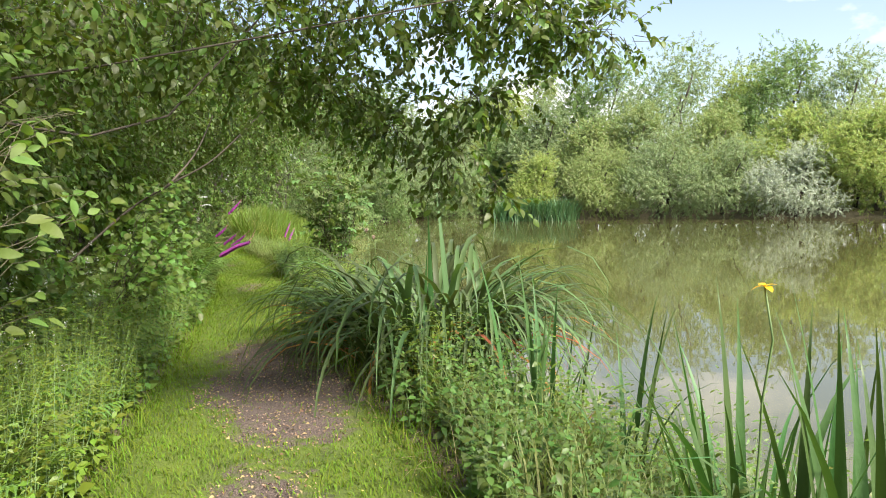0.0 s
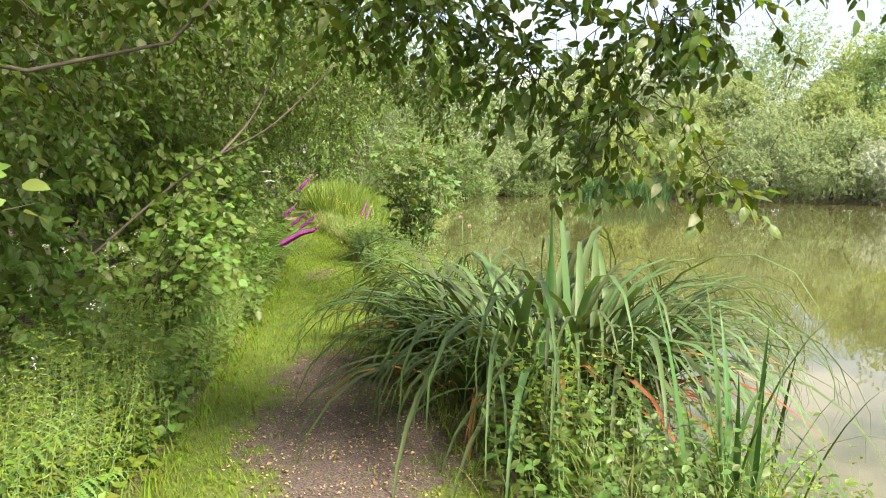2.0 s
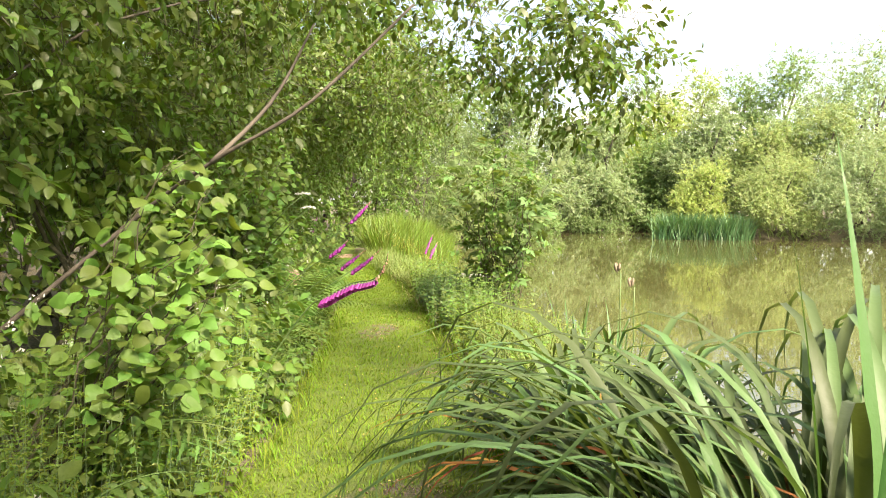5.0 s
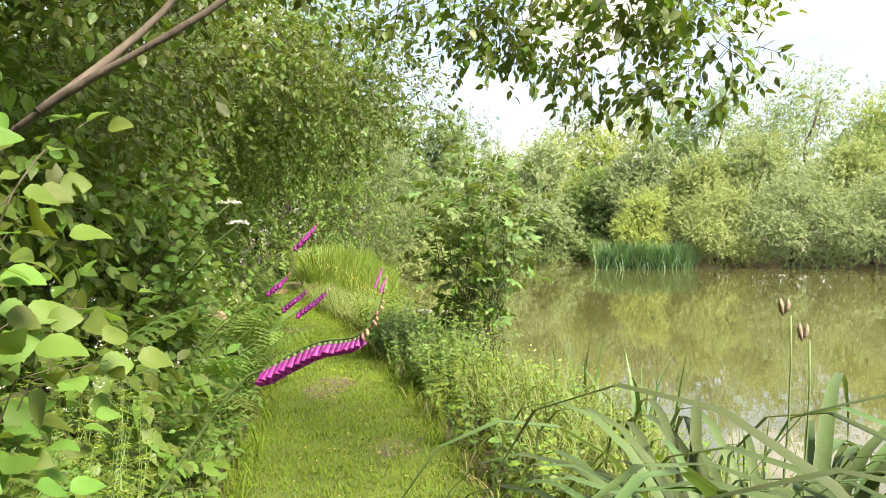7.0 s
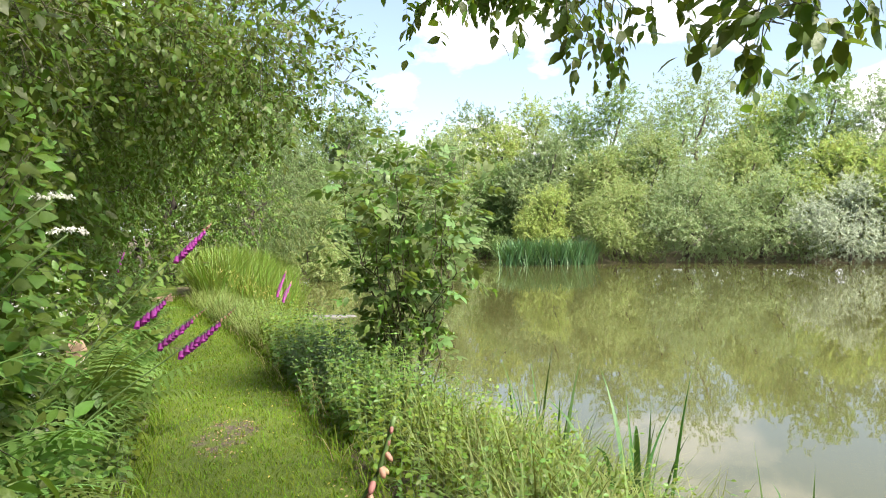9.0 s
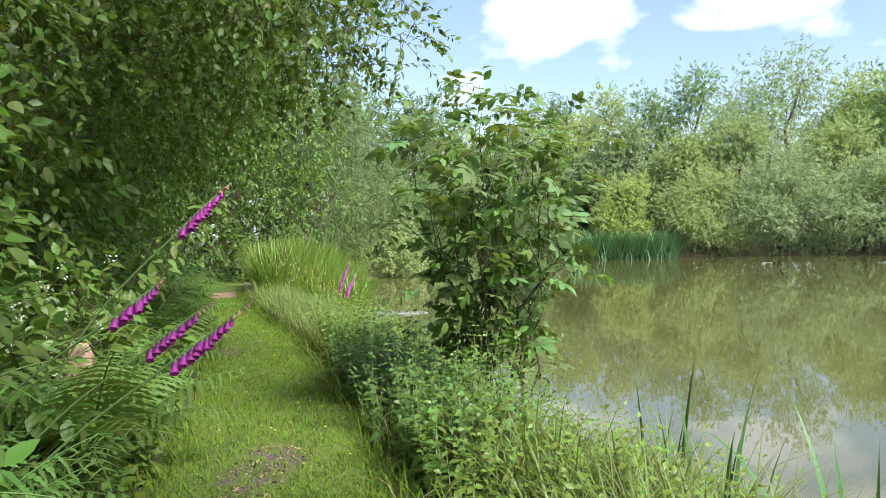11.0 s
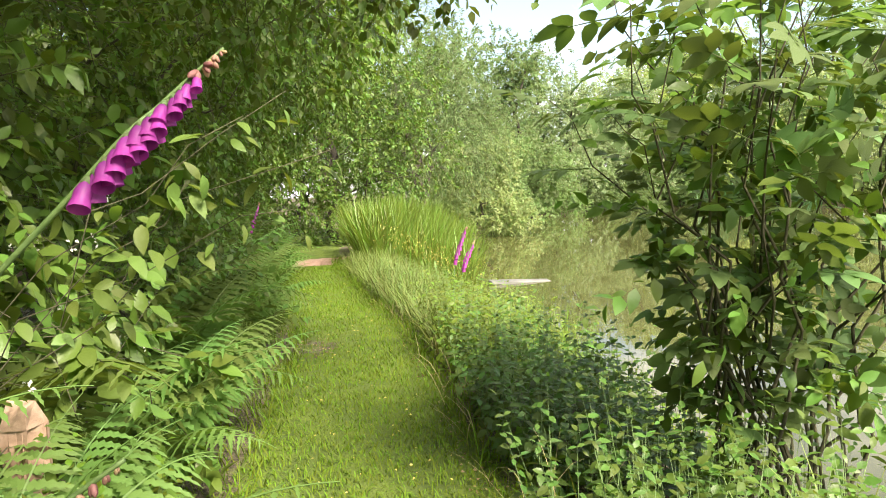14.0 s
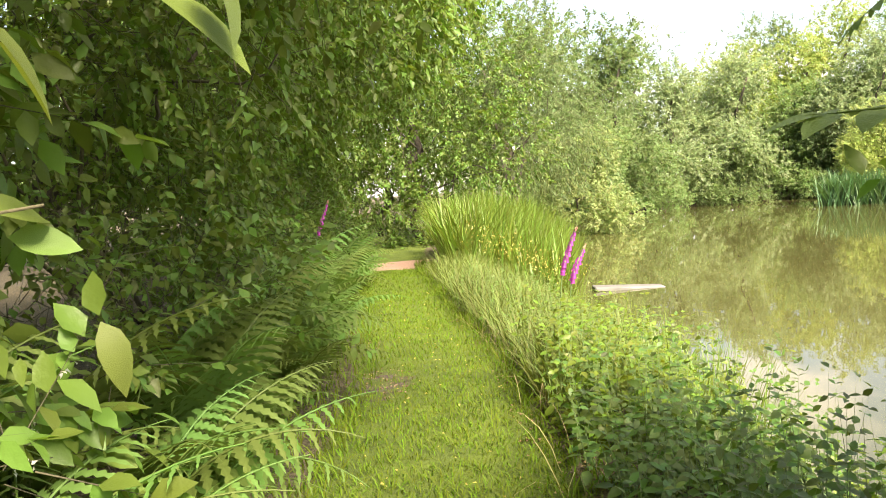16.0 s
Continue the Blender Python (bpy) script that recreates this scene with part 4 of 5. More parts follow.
def foxglove(pts, flower_from, flower_to, bells, size, label, side):
    """A flower spike along a curve from its foot; bells hang from the stretch given, buds follow to the tip."""
    base = np.array(pts[0], float)
    base[2] = ground_at(base[0], base[1])
    line = smooth_line([base, *pts[1:]], 40) - base
    root = thing("foxglove", base, label, "foxglove", "foxgloves beside the path")
    stem = part("stem", mesh_of("stem", *tube(line, np.linspace(0.006, 0.0025, 40), 6), M_STEM), root, "slender grey-green stem")
    side = np.array(side, float)
    for i in range(bells):
        u = flower_from + (flower_to - flower_from) * (i + 0.5) / bells
        f = u * 39
        p = line[int(f)] + (line[min(int(f) + 1, 39)] - line[int(f)]) * (f - int(f))
        d = unit(line[min(int(f) + 1, 39)] - line[max(int(f) - 1, 0)])
        sc = size * (1.05 - 0.5 * (i / bells) ** 2)
        way = unit(np.array([0, 0, -1.0]) + side * 0.35 + d * -0.1 + np.cross(d, [0, 0, 1]) * 0.42 * (-1) ** i + rng.normal(0, 0.1, 3))
        part("bell", BELL, stem, m=oriented(p + way * 0.010, way, d, sc))
        part("calyx", CALYX, stem, m=oriented(p + way * 0.006, way, d, sc))
    for i in range(14):
        u = flower_to + (1 - flower_to) * (i + 0.5) / 14
        p = line[int(u * 39)]
        d = unit(line[min(int(u * 39) + 1, 39)] - line[int(u * 39) - 1])
        way = unit(side * 0.4 + rng.normal(0, 0.3, 3) + d * 0.2 + np.array([0, 0, -0.9]))
        part("bud", BUD, stem, m=oriented(p, way, d, size * (0.6 - 0.4 * i / 14)))
    for i in range(7):
        a = rng.uniform(0, 6.28)
        part("leaf", FOX_LEAF, root, m=oriented((0, 0, 0.03), (math.cos(a), math.sin(a), 0.5), (0, 0, 1), rng.uniform(0.16, 0.28)))
    return root


FOX = "magenta foxglove spike leaning out over the grass path"
foxglove([(-2.85, 9.9, 0), (-2.42, 10.03, 0.62), (-2.2, 10.05, 0.87), (-2.09, 10.05, 0.93), (-1.87, 10.03, 1.03), (-1.68, 9.98, 1.07), (-1.61, 9.98, 1.14), (-1.58, 9.98, 1.22)], 0.43, 0.74, 36, 0.042, "magenta foxglove with a long spike bent level over the path", (0.2, -0.3, 0))
foxglove([(-4.8, 12.3, 0), (-4.5, 12.6, 0.85), (-4.14, 12.84, 1.31), (-4.07, 12.93, 1.42), (-4.01, 13.0, 1.5)], 0.5, 0.88, 27, 0.041, FOX, (0.3, -0.6, 0))
foxglove([(-4.7, 11.95, 0), (-4.4, 12.15, 0.65), (-4.01, 12.35, 0.985), (-3.95, 12.43, 1.06), (-3.9, 12.49, 1.12)], 0.5, 0.88, 18, 0.04, FOX, (0.3, -0.6, 0))
foxglove([(-4.5, 11.85, 0), (-4.15, 12.15, 0.5), (-3.76, 12.37, 0.835), (-3.64, 12.46, 0.94), (-3.53, 12.55, 1.05)], 0.5, 0.84, 20, 0.041, FOX, (0.3, -0.6, 0))
foxglove([(-4.6, 12.0, 0), (-4.3, 12.25, 0.55), (-3.96, 12.45, 0.855), (-3.86, 12.53, 0.95), (-3.77, 12.62, 1.03)], 0.5, 0.84, 17, 0.039, FOX, (0.3, -0.6, 0))
for s, d, z in ((18.35, 1.0, 0.92), (18.6, 1.15, 0.75)):
    b, c, e = along(s, d), along(s, d + 0.05, z * 0.6), along(s + 0.1, d + 0.22, z)
    foxglove([tuple(b), tuple(c), tuple(e)], 0.55, 0.93, 16, 0.05, "upright pink foxglove among tall meadow grass", (-0.4, -0.6, 0))
b, c, e = along(20.5, -1.0), along(20.6, -0.9, 0.8), along(20.8, -0.75, 1.25)
foxglove([tuple(b), tuple(c), tuple(e)], 0.6, 0.95, 14, 0.045, "small foxglove half hidden in the hedge", (0.3, -0.6, 0))


# ---------------------------------------------------------------- sedge, iris and reeds
BLADES = [mesh_of("blade", *blade(1.0, w, b, 10, 0.35, ln, pw), M_SEDGE) for w, b, ln, pw in ((0.016, 2.7, 0.25, 1.8), (0.02, 3.1, 0.3, 2.0), (0.014, 3.4, 0.2, 2.2), (0.017, 2.6, 0.35, 1.4), (0.02, 3.0, 0.12, 2.5))]
DEADS = [mesh_of("blade", *blade(1.0, 0.02, b, 7, 0.5, 0.3, 1.3), M_DEAD) for b in (2.0, 2.8)]
IRISES = [mesh_of("blade", *blade(1.0, 0.034, b, 7, 0.15, ln, 2.4), M_IRIS) for b, ln in ((0.25, 0.05), (0.5, 0.12), (1.3, 0.1), (0.1, 0.02))]


def clump(name, place, n, radius, length, meshes, label, category, dead=0, wide=1.0, group=""):
    place = np.array([place[0], place[1], ground_at(place[0], place[1]) - 0.02])
    root = thing(name, place, label, category, group)
    for i in range(n + dead):
        a, r = rng.uniform(0, 2 * math.pi), radius * math.sqrt(rng.random())
        me = DEADS[i % 2] if i >= n else meshes[int(rng.integers(len(meshes)))]
        sc = length * rng.uniform(0.6, 1.15) * (0.75 if i >= n else 1)
        m = Matrix.LocRotScale((r * math.cos(a), r * math.sin(a), 0), Euler((-0.13 * r / max(radius, 0.01), 0, a - math.pi / 2 + rng.normal(0, 0.5))), Vector((sc * wide, sc, sc)))
        part("blade", me, root, "withered orange-brown blade" if i >= n else "", m)
    return root


clump("sedge_clump", (0.6, 9.72), 420, 0.66, 2.05, BLADES, "huge sedge tussock with long drooping blades, some brown", "sedge", 60, 1.1)
clump("sedge_clump", (-0.55, 10.4), 150, 0.4, 1.55, BLADES, "arching sedge tussock at the water's edge", "sedge", 22, 1.35)
clump("yellow_iris", (0.6, 9.62), 4, 0.25, 1.85, [IRISES[0], IRISES[3]], "tall upright iris blades rising from the sedge", "iris", wide=0.75)
IRIS_AT = [(1.8, 2.0, 14, 1.3), (2.4, 2.05, 18, 1.4), (2.9, 2.2, 20, 1.5), (3.2, 1.95, 14, 1.35), (3.3, 2.35, 16, 1.45), (3.7, 2.15, 12, 1.4), (4.0, 2.4, 14, 1.3), (4.6, 2.0, 10, 1.1), (5.3, 1.9, 12, 1.2), (5.1, 1.6, 8, 1.2), (6.0, 2.3, 10, 1.1), (9.6, 2.2, 14, 0.9), (10.6, 2.25, 14, 0.85), (11.6, 2.15, 14, 1.0), (12.3, 2.0, 12, 1.05), (12.9, 2.05, 8, 0.95)]
for s, d, n, ln in IRIS_AT:
    clump("yellow_iris", along(s, d), n, 0.2, ln, IRISES, "clump of sword-shaped iris leaves at the water's edge", "iris", 2, 0.85, "irises along the pond")


def iris_flower(place, z):
    base = np.array([place[0], place[1], ground_at(place[0], place[1])])
    root = thing("iris_flower", base, "yellow flag iris bloom on a green stalk", "flower")
    h = z - base[2]
    stalk = part("stalk", mesh_of("stalk", *tube(bent((0, 0, 0), (0.03, 0.02, h), 8, 0, 0.02, 4), np.linspace(0.007, 0.004, 8), 6), M_STEM), root)
    pm = mesh_of("petal", *leaf(0.75, 0.2, 0.75, 5, 0.6, 0.03), M_YELLOW)
    for i in range(6):
        a = i * math.pi / 3
        part("petal", pm, stalk, m=oriented((0.03, 0.02, h), (math.cos(a), math.sin(a), 0.35 if i % 2 else 1.1), (0, 0, 1), 0.038 if i % 2 else 0.034))


iris_flower((3.21, 6.28), 1.19)


def stuff_blades(name, P, length, width, mat, label, category, bend=0.9, rows=3, out=None):
    """Uncountable grass: many curved blades in one mesh."""
    n = len(P)
    temps = []
    for b in (bend * 0.5, bend, bend * 1.5):
        v, t = blade(1.0, 1.0, b, rows, 0.0, 0.1, 1.5)
        keep = np.array([i for i in range(len(v)) if i % 3 != 1])
        vv = v[keep]
        tt = []
        for r in range(rows):
            a = 2 * r
            tt += [(a, a + 1, a + 3), (a, a + 3, a + 2)] if r < rows - 1 else [(a, a + 1, a + 2)]
        temps.append((np.stack([vv[:, 0], vv[:, 2], -vv[:, 1]], -1), np.array(tt)))
    a = rng.uniform(0, 2 * math.pi, n)
    side = np.stack([np.cos(a), np.sin(a), np.zeros(n)], -1)
    way = np.array([0, 0, 1.0]) + side * rng.uniform(0, 0.35, n)[:, None]
    v, t = spread(temps, P, way, -side, length, width)
    return tagged(new(name, mesh_of(name, v, t, mat)), label, category, kind="stuff")


def strip(n, s0, s1, d0, d1, rel=True, side=1):
    s = rng.uniform(s0, s1, n)
    half = np.interp(s, ARC, HALF) if rel else 0
    u = rng.random(n)
    d = (d0 + (d1 - d0) * u) + (half if rel else 0)
    P = along(s, d * side)
    P[:, 2] = height(P[:, 0], P[:, 1])
    return P


# mown turf, thin on the bare soil
s = 2.5 + 24 * rng.random(105000) ** 1.7
half = np.interp(s, ARC, HALF)
P = along(s, half * rng.uniform(-1.1, 1.1, len(s)))
P[:, 2] = height(P[:, 0], P[:, 1])
P = P[rng.random(len(P)) > np.clip(bareness(P[:, 0], P[:, 1]) * 1.15, 0, 0.93)]
S_, D_ = path_sd(P[:, 0], P[:, 1])
P = P[(S_ < 25.0) | (S_ > 26.7)]
stuff_blades("mown_grass", P, rng.uniform(0.025, 0.06, len(P)), rng.uniform(0.003, 0.006, len(P)), M_TURF, "short bright green mown grass of the path", "grass", 1.0, 2)
P = strip(5500, 2.5, 26, -0.05, 0.3)
stuff_blades("verge_grass", P, rng.uniform(0.06, 0.24, len(P)), rng.uniform(0.004, 0.007, len(P)), M_TURF, "longer drooping grass at the path's edge", "grass", 1.6, 4)
s_ = rng.uniform(2.5, 24, 6000)
P = along(s_, -np.interp(s_, ARC, HALF) - rng.uniform(-0.1, 0.35, 6000))
P[:, 2] = height(P[:, 0], P[:, 1])
stuff_blades("verge_grass", P, rng.uniform(0.06, 0.22, len(P)), rng.uniform(0.004, 0.007, len(P)), M_TURF, "longer grass under the hedge", "grass", 1.4, 4)
P = strip(7500, 16.6, 23.5, 0.08, 1.2)
stuff_blades("meadow_grass", P, rng.uniform(0.25, 0.62, len(P)), rng.uniform(0.004, 0.008, len(P)), M_MEADOW, "tall pale meadow grass on the bank", "grass", 0.9, 4)
P = strip(6000, 8.2, 13.2, 0.35, 1.75)
stuff_blades("meadow_grass", P, rng.uniform(0.25, 0.7, len(P)), rng.uniform(0.004, 0.009, len(P)), M_MEADOW, "tangled bank grass between herbs", "grass", 1.1, 4)
P = strip(4000, 2.0, 6.2, 0.3, 1.6)
stuff_blades("meadow_grass", P, rng.uniform(0.2, 0.6, len(P)), rng.uniform(0.004, 0.009, len(P)), M_MEADOW, "tangled bank grass between herbs", "grass", 1.1, 4)
P = strip(4500, 23.4, 28.0, 0.4, 2.3)
stuff_blades("reed_bed", P, rng.uniform(0.95, 1.45, len(P)), rng.uniform(0.014, 0.03, len(P)), M_REED, "dense yellow-green stand of tall reeds by the pond", "reeds", 0.4, 4)
P = strip(1800, 28.5, 32, 1.6, 3.4)
stuff_blades("reed_bed", P, rng.uniform(0.8, 1.2, len(P)), rng.uniform(0.014, 0.028, len(P)), M_REED, "farther stand of reeds by the pond", "reeds", 0.6, 4)


# ---------------------------------------------------------------- herbs on the pond bank
def herb(name, s, d, blobs, twigs, size, templates, mat, label, per=9, **kw):
    return shrub(name, s, d, blobs, twigs, per, size, templates, mat, label, twig_len=kw.pop("twig_len", 0.16), droop=kw.pop("droop", 0.15), shell=kw.pop("shell", 0.2), trunk_r=0.006, limbs=10, stems=5, floor=0.0, category=kw.pop("category", "plant"), **kw)


def stalks(name, s0, s1, d0, d1, n, tall, size, templates, mat, label, nodes=9, pair=2, side=1, category="plant"):
    """A patch of upright weeds: many leafy stalks, thinner leaves towards the top."""
    P = strip(n, s0, s1, d0, d1, True, side)
    base = P.mean(0)
    base[2] = ground_at(base[0], base[1])
    root = thing(name, base, label, category)
    P = P - base
    h = tall * rng.uniform(0.55, 1.15, n)
    lean = rng.normal(0, 0.16, (n, 3)) * [1, 1, 0] + [0, 0, 1.0]
    part("stem_growth", mesh_of("stem_growth", *rows_of_twigs(P, lean, h, 0.0035), M_STEM), root, kind="stuff")
    u = (np.arange(nodes) + 0.6 + rng.uniform(-0.2, 0.2, (n, nodes))) / nodes
    pos = P[:, None] + lean[:, None] * (u * h[:, None])[..., None]
    turn = rng.uniform(0, 6.28, (n, 1)) + np.arange(nodes)[None] * 1.57 + rng.normal(0, 0.3, (n, nodes))
    Ls = []
    for q in range(pair):
        a = turn + q * 2 * math.pi / pair
        way = np.stack([np.cos(a), np.sin(a), rng.uniform(-0.5, 0.55, a.shape) + 0.5 * (u > 0.85)], -1)
        sz = size * (1.15 - 0.75 * u) * rng.uniform(0.7, 1.2, u.shape)
        Ls.append(spread(templates, pos.reshape(-1, 3), way.reshape(-1, 3), np.array([0.35, -0.1, 1.0]) + rng.normal(0, 0.3, (n * nodes, 3)), sz.ravel()))
    part("foliage", mesh_of("foliage", *merged(*Ls), mat), root)
    return root


for s in np.arange(1.2, 13.0, 1.3):
    stalks("hedge_weed", s, s + 1.3, 0.05, 0.75, 70, 0.55, 0.085, LEAF_OVAL, (M_HERB, M_LIME, M_HERB)[int(s * 2) % 3], "broad-leaved weeds at the foot of the hedge", side=-1)
for s in np.arange(1.6, 9.0, 0.9):
    stalks("bedstraw_patch", s, s + 0.95, 0.1, 0.75, 110, 0.95, 0.034, LEAF_TINY_LONG, M_LIME, "fine-leaved bedstraw scrambling over the hedge foot", nodes=18, pair=4, side=-1)
for s in np.arange(1.5, 9.5, 0.55):
    p = along(s, -np.interp(s, ARC, HALF) - rng.uniform(0.42, 0.7))
    fern((p[0], p[1], ground_at(p[0], p[1])), rng.uniform(0.8, 1.1), 8, heading(s) - math.pi / 2 + rng.normal(0, 0.3))
NETTLE = "dense dark nettles lining the path"
for s, h in ((2.3, 0.5), (3.3, 0.6), (4.3, 0.65), (5.3, 0.75)):
    stalks("nettle_patch", s, s + 1.1, 0.08, 1.35, 95, h, 0.075, LEAF_MID, M_NETTLE, "nettles and mixed weeds at the path's edge")
stalks("weed_patch", 2.4, 3.6, 1.35, 2.3, 85, 0.95, 0.085, LEAF_LONG, M_LIME, "tall yellow-green weeds among the irises")
stalks("weed_patch", 3.6, 4.8, 1.3, 2.3, 85, 0.9, 0.085, LEAF_LONG, M_HERB, "tall leafy weeds between path and pond")
stalks("weed_patch", 4.8, 6.0, 1.1, 2.3, 85, 0.75, 0.08, LEAF_MID, M_LIME, "lush green weeds before the sedge tussock")
stalks("weed_patch", 5.6, 6.6, 0.3, 0.9, 60, 0.7, 0.075, LEAF_MID, M_LIME, "fresh green weeds in front of the sedge")
for s in (9.4, 10.3, 11.2, 12.0):
    stalks("weed_patch", s, s + 1.0, 0.1, 1.6, 100, 0.5, 0.065, LEAF_MID, M_LIME if s != 10.3 else M_HERB, "fresh green weeds on the pond bank")
stalks("bindweed_heap", 12.5, 13.4, 0.15, 0.8, 90, 0.72, 0.07, LEAF_MID, M_HERB, "leafy heap of bindweed climbing over nettles", nodes=8)
for s, mt in ((12.9, M_NETTLE), (13.7, M_NETTLE), (14.5, M_NETTLE), (15.3, M_NETTLE), (16.1, M_LIME), (16.9, M_LIME)):
    stalks("nettle_patch", s, s + 0.95, 0.06, 1.1, 110, 0.62, 0.07, LEAF_MID, mt, NETTLE if mt is M_NETTLE else "bright green leafy weeds lining the path")
stalks("weed_patch", 12.6, 14.6, 1.2, 1.85, 80, 0.5, 0.08, LEAF_OVAL, M_NETTLE, "dark green weeds below the elder")
stalks("weed_patch", 14.9, 17.6, 0.95, 1.4, 90, 0.42, 0.08, LEAF_OVAL, M_LIME, "bright green weeds at the water's edge")
for s in (17.7, 19.0, 20.3):
    stalks("weed_patch", s, s + 1.3, 0.08, 1.15, 120, 0.48, 0.055, LEAF_LONG, M_HERB, "grey-green bank herbs among the grass")
for s in (27.0, 28.6):
    stalks("undergrowth", s, s + 1.6, -2.6, -1.1, 80, 0.75, 0.10, LEAF_OVAL, M_HERB, "leafy undergrowth below the trees")
stalks("undergrowth", 29.6, 31.2, -1.6, 0.6, 90, 0.8, 0.10, LEAF_OVAL, M_HERB, "leafy undergrowth below the trees")

# the elder by the water, each compound leaf an object
ELDER_LEAF = [merged(*[moved(leaf(0.56, 0.15, 0.25, 3), np.array(Matrix.LocRotScale((0, y, 0), Euler((0, 0, a)), Vector((sc, sc, sc))))) for y, a, sc in ((0.35, 1.15, 0.38), (0.35, -1.15, 0.38), (0.62, 0.95, 0.42), (0.62, -0.95, 0.42), (0.66, 0.0, 0.5))], tube([(0, 0, 0), (0, 0.35, 0.01), (0, 0.7, 0)], [0.012, 0.01, 0.006], 4))]
ET = []
for i in range(28):
    a, r = i * 2.4, 0.8 * math.sqrt((i + 0.5) / 28)
    c = along(13.9, 1.46, 2.2 - 1.35 * r ** 2 * rng.uniform(0.4, 1.0))
    ET.append((c[0] + r * math.cos(a), c[1] + r * math.sin(a), c[2] + rng.uniform(-0.1, 0.1)))
elder = leafy_shrub("elder_bush", along(13.9, 1.46), ET, 16, 0.2, ELDER_LEAF, M_ELDER, "leafy young elder with upright dark stems beside the water", spread_leaf=0.1, droop=0.3, face=(0.15, 0, 1), first=0.22, stem_r=0.009)
c0 = np.array(elder.location)
fill = [(along(13.9, 1.46, z) - c0, (r, r, h)) for z, r, h in ((0.65, 0.35, 0.35), (1.15, 0.5, 0.45), (1.7, 0.48, 0.36))]
part("foliage", mesh_of("foliage", *sprays(fill, 140, 9, 0.25, 0.075, LEAF_MID, 0.1, 0.3)[0], M_HERB), elder)

# yellow and white flowers
P = strip(420, 20.2, 22.6, 0.4, 1.5)
P[:, 2] += rng.uniform(0.55, 0.85, len(P))
v, t = spread(LEAF_TINY, P, unit(rng.normal(size=(len(P), 3))), rng.normal(size=(len(P), 3)), np.full(len(P), 0.024))
tagged(new("yellow_flowers", mesh_of("yellow_flowers", v, t, M_YTINY)), "pale yellow flower heads among the meadow grass", "flowers", kind="stuff")


# litter and small stones on the bare soil, flecks of clover in the turf
def scattered(name, P, size, templates, mat, label, category, tilt=0.35):
    n = len(P)
    a = rng.uniform(0, 6.28, n)
    way = np.stack([np.cos(a), np.sin(a), rng.normal(0, tilt * 0.4, n)], -1)
    v, t = spread(templates, P, way, np.array([0, 0, 1.0]) + rng.normal(0, tilt, (n, 3)), size)
    return tagged(new(name, mesh_of(name, v, t, mat)), label, category, kind="stuff")


P = strip(9000, 3.0, 20.0, -2.0, 0.2)
keep = (bareness(P[:, 0], P[:, 1]) > 0.3) | (path_sd(P[:, 0], P[:, 1])[1] > np.interp(path_sd(P[:, 0], P[:, 1])[0], ARC, HALF) - 0.12)
P = P[keep]
P[:, 2] += 0.008
scattered("leaf_litter", P, rng.uniform(0.01, 0.035, len(P)), LEAF_TINY, M_LITTER, "dry brown leaf litter on bare soil", "litter")
PEBBLE = [(np.array([(1, 0, 0), (-0.8, 0.1, 0), (0.1, 0.7, 0), (0, -0.75, 0), (0.1, 0, 0.5), (0, 0, -0.5)]), np.array([(0, 2, 4), (2, 1, 4), (1, 3, 4), (3, 0, 4), (2, 0, 5), (1, 2, 5), (3, 1, 5), (0, 3, 5)]))]
P = strip(9000, 3.0, 20.0, -2.0, 0.2)
P = P[bareness(P[:, 0], P[:, 1]) > 0.35]
P[:, 2] += 0.004
scattered("pebbles", P, rng.uniform(0.003, 0.012, len(P)), PEBBLE, M_STONE, "small pale pebbles in bare soil", "pebbles", 0.1)
P = strip(420, 4.0, 22.0, -1.0, -0.1)
P[:, 2] += 0.045
scattered("clover_flecks", P, rng.uniform(0.012, 0.022, len(P)), LEAF_TINY, M_YTINY, "tiny pale flowers in the mown turf", "flowers", 0.5)

P = strip(420, 16.6, 18.4, 0.8, 1.25)
stuff_blades("rush_tuft", P, rng.uniform(0.5, 0.8, len(P)), rng.uniform(0.005, 0.009, len(P)), M_REED, "stiff upright rushes among the bank weeds", "rushes", 0.25, 3)
P = strip(160, 3.0, 20.0, -0.05, 0.15)
stuff_blades("dry_grass_stalks", P, rng.uniform(0.3, 0.6, len(P)), rng.uniform(0.002, 0.004, len(P)), M_SEED, "pale dry grass stalks bent over the path edge", "grass", 1.9, 5)


def board(x, y, z, turn):
    bm = bmesh.new()
    bmesh.ops.create_cube(bm, size=1.0)
    bmesh.ops.scale(bm, vec=(1.1, 0.28, 0.06), verts=bm.verts)
    bmesh.ops.bevel(bm, geom=bm.edges[:], offset=0.012, segments=1, affect='EDGES')
    me = bpy.data.meshes.new("floating_board")
    bm.to_mesh(me)
    bm.free()
    me.materials.append(M_BOARD)
    ob = new("floating_board", me)
    ob.matrix_basis = pose(x, y, z, 2, 3, turn)
    return tagged(ob, "weathered pale grey board floating by the bank", "board")


board(-8.81, 23.92, WATER + 0.01, 40)

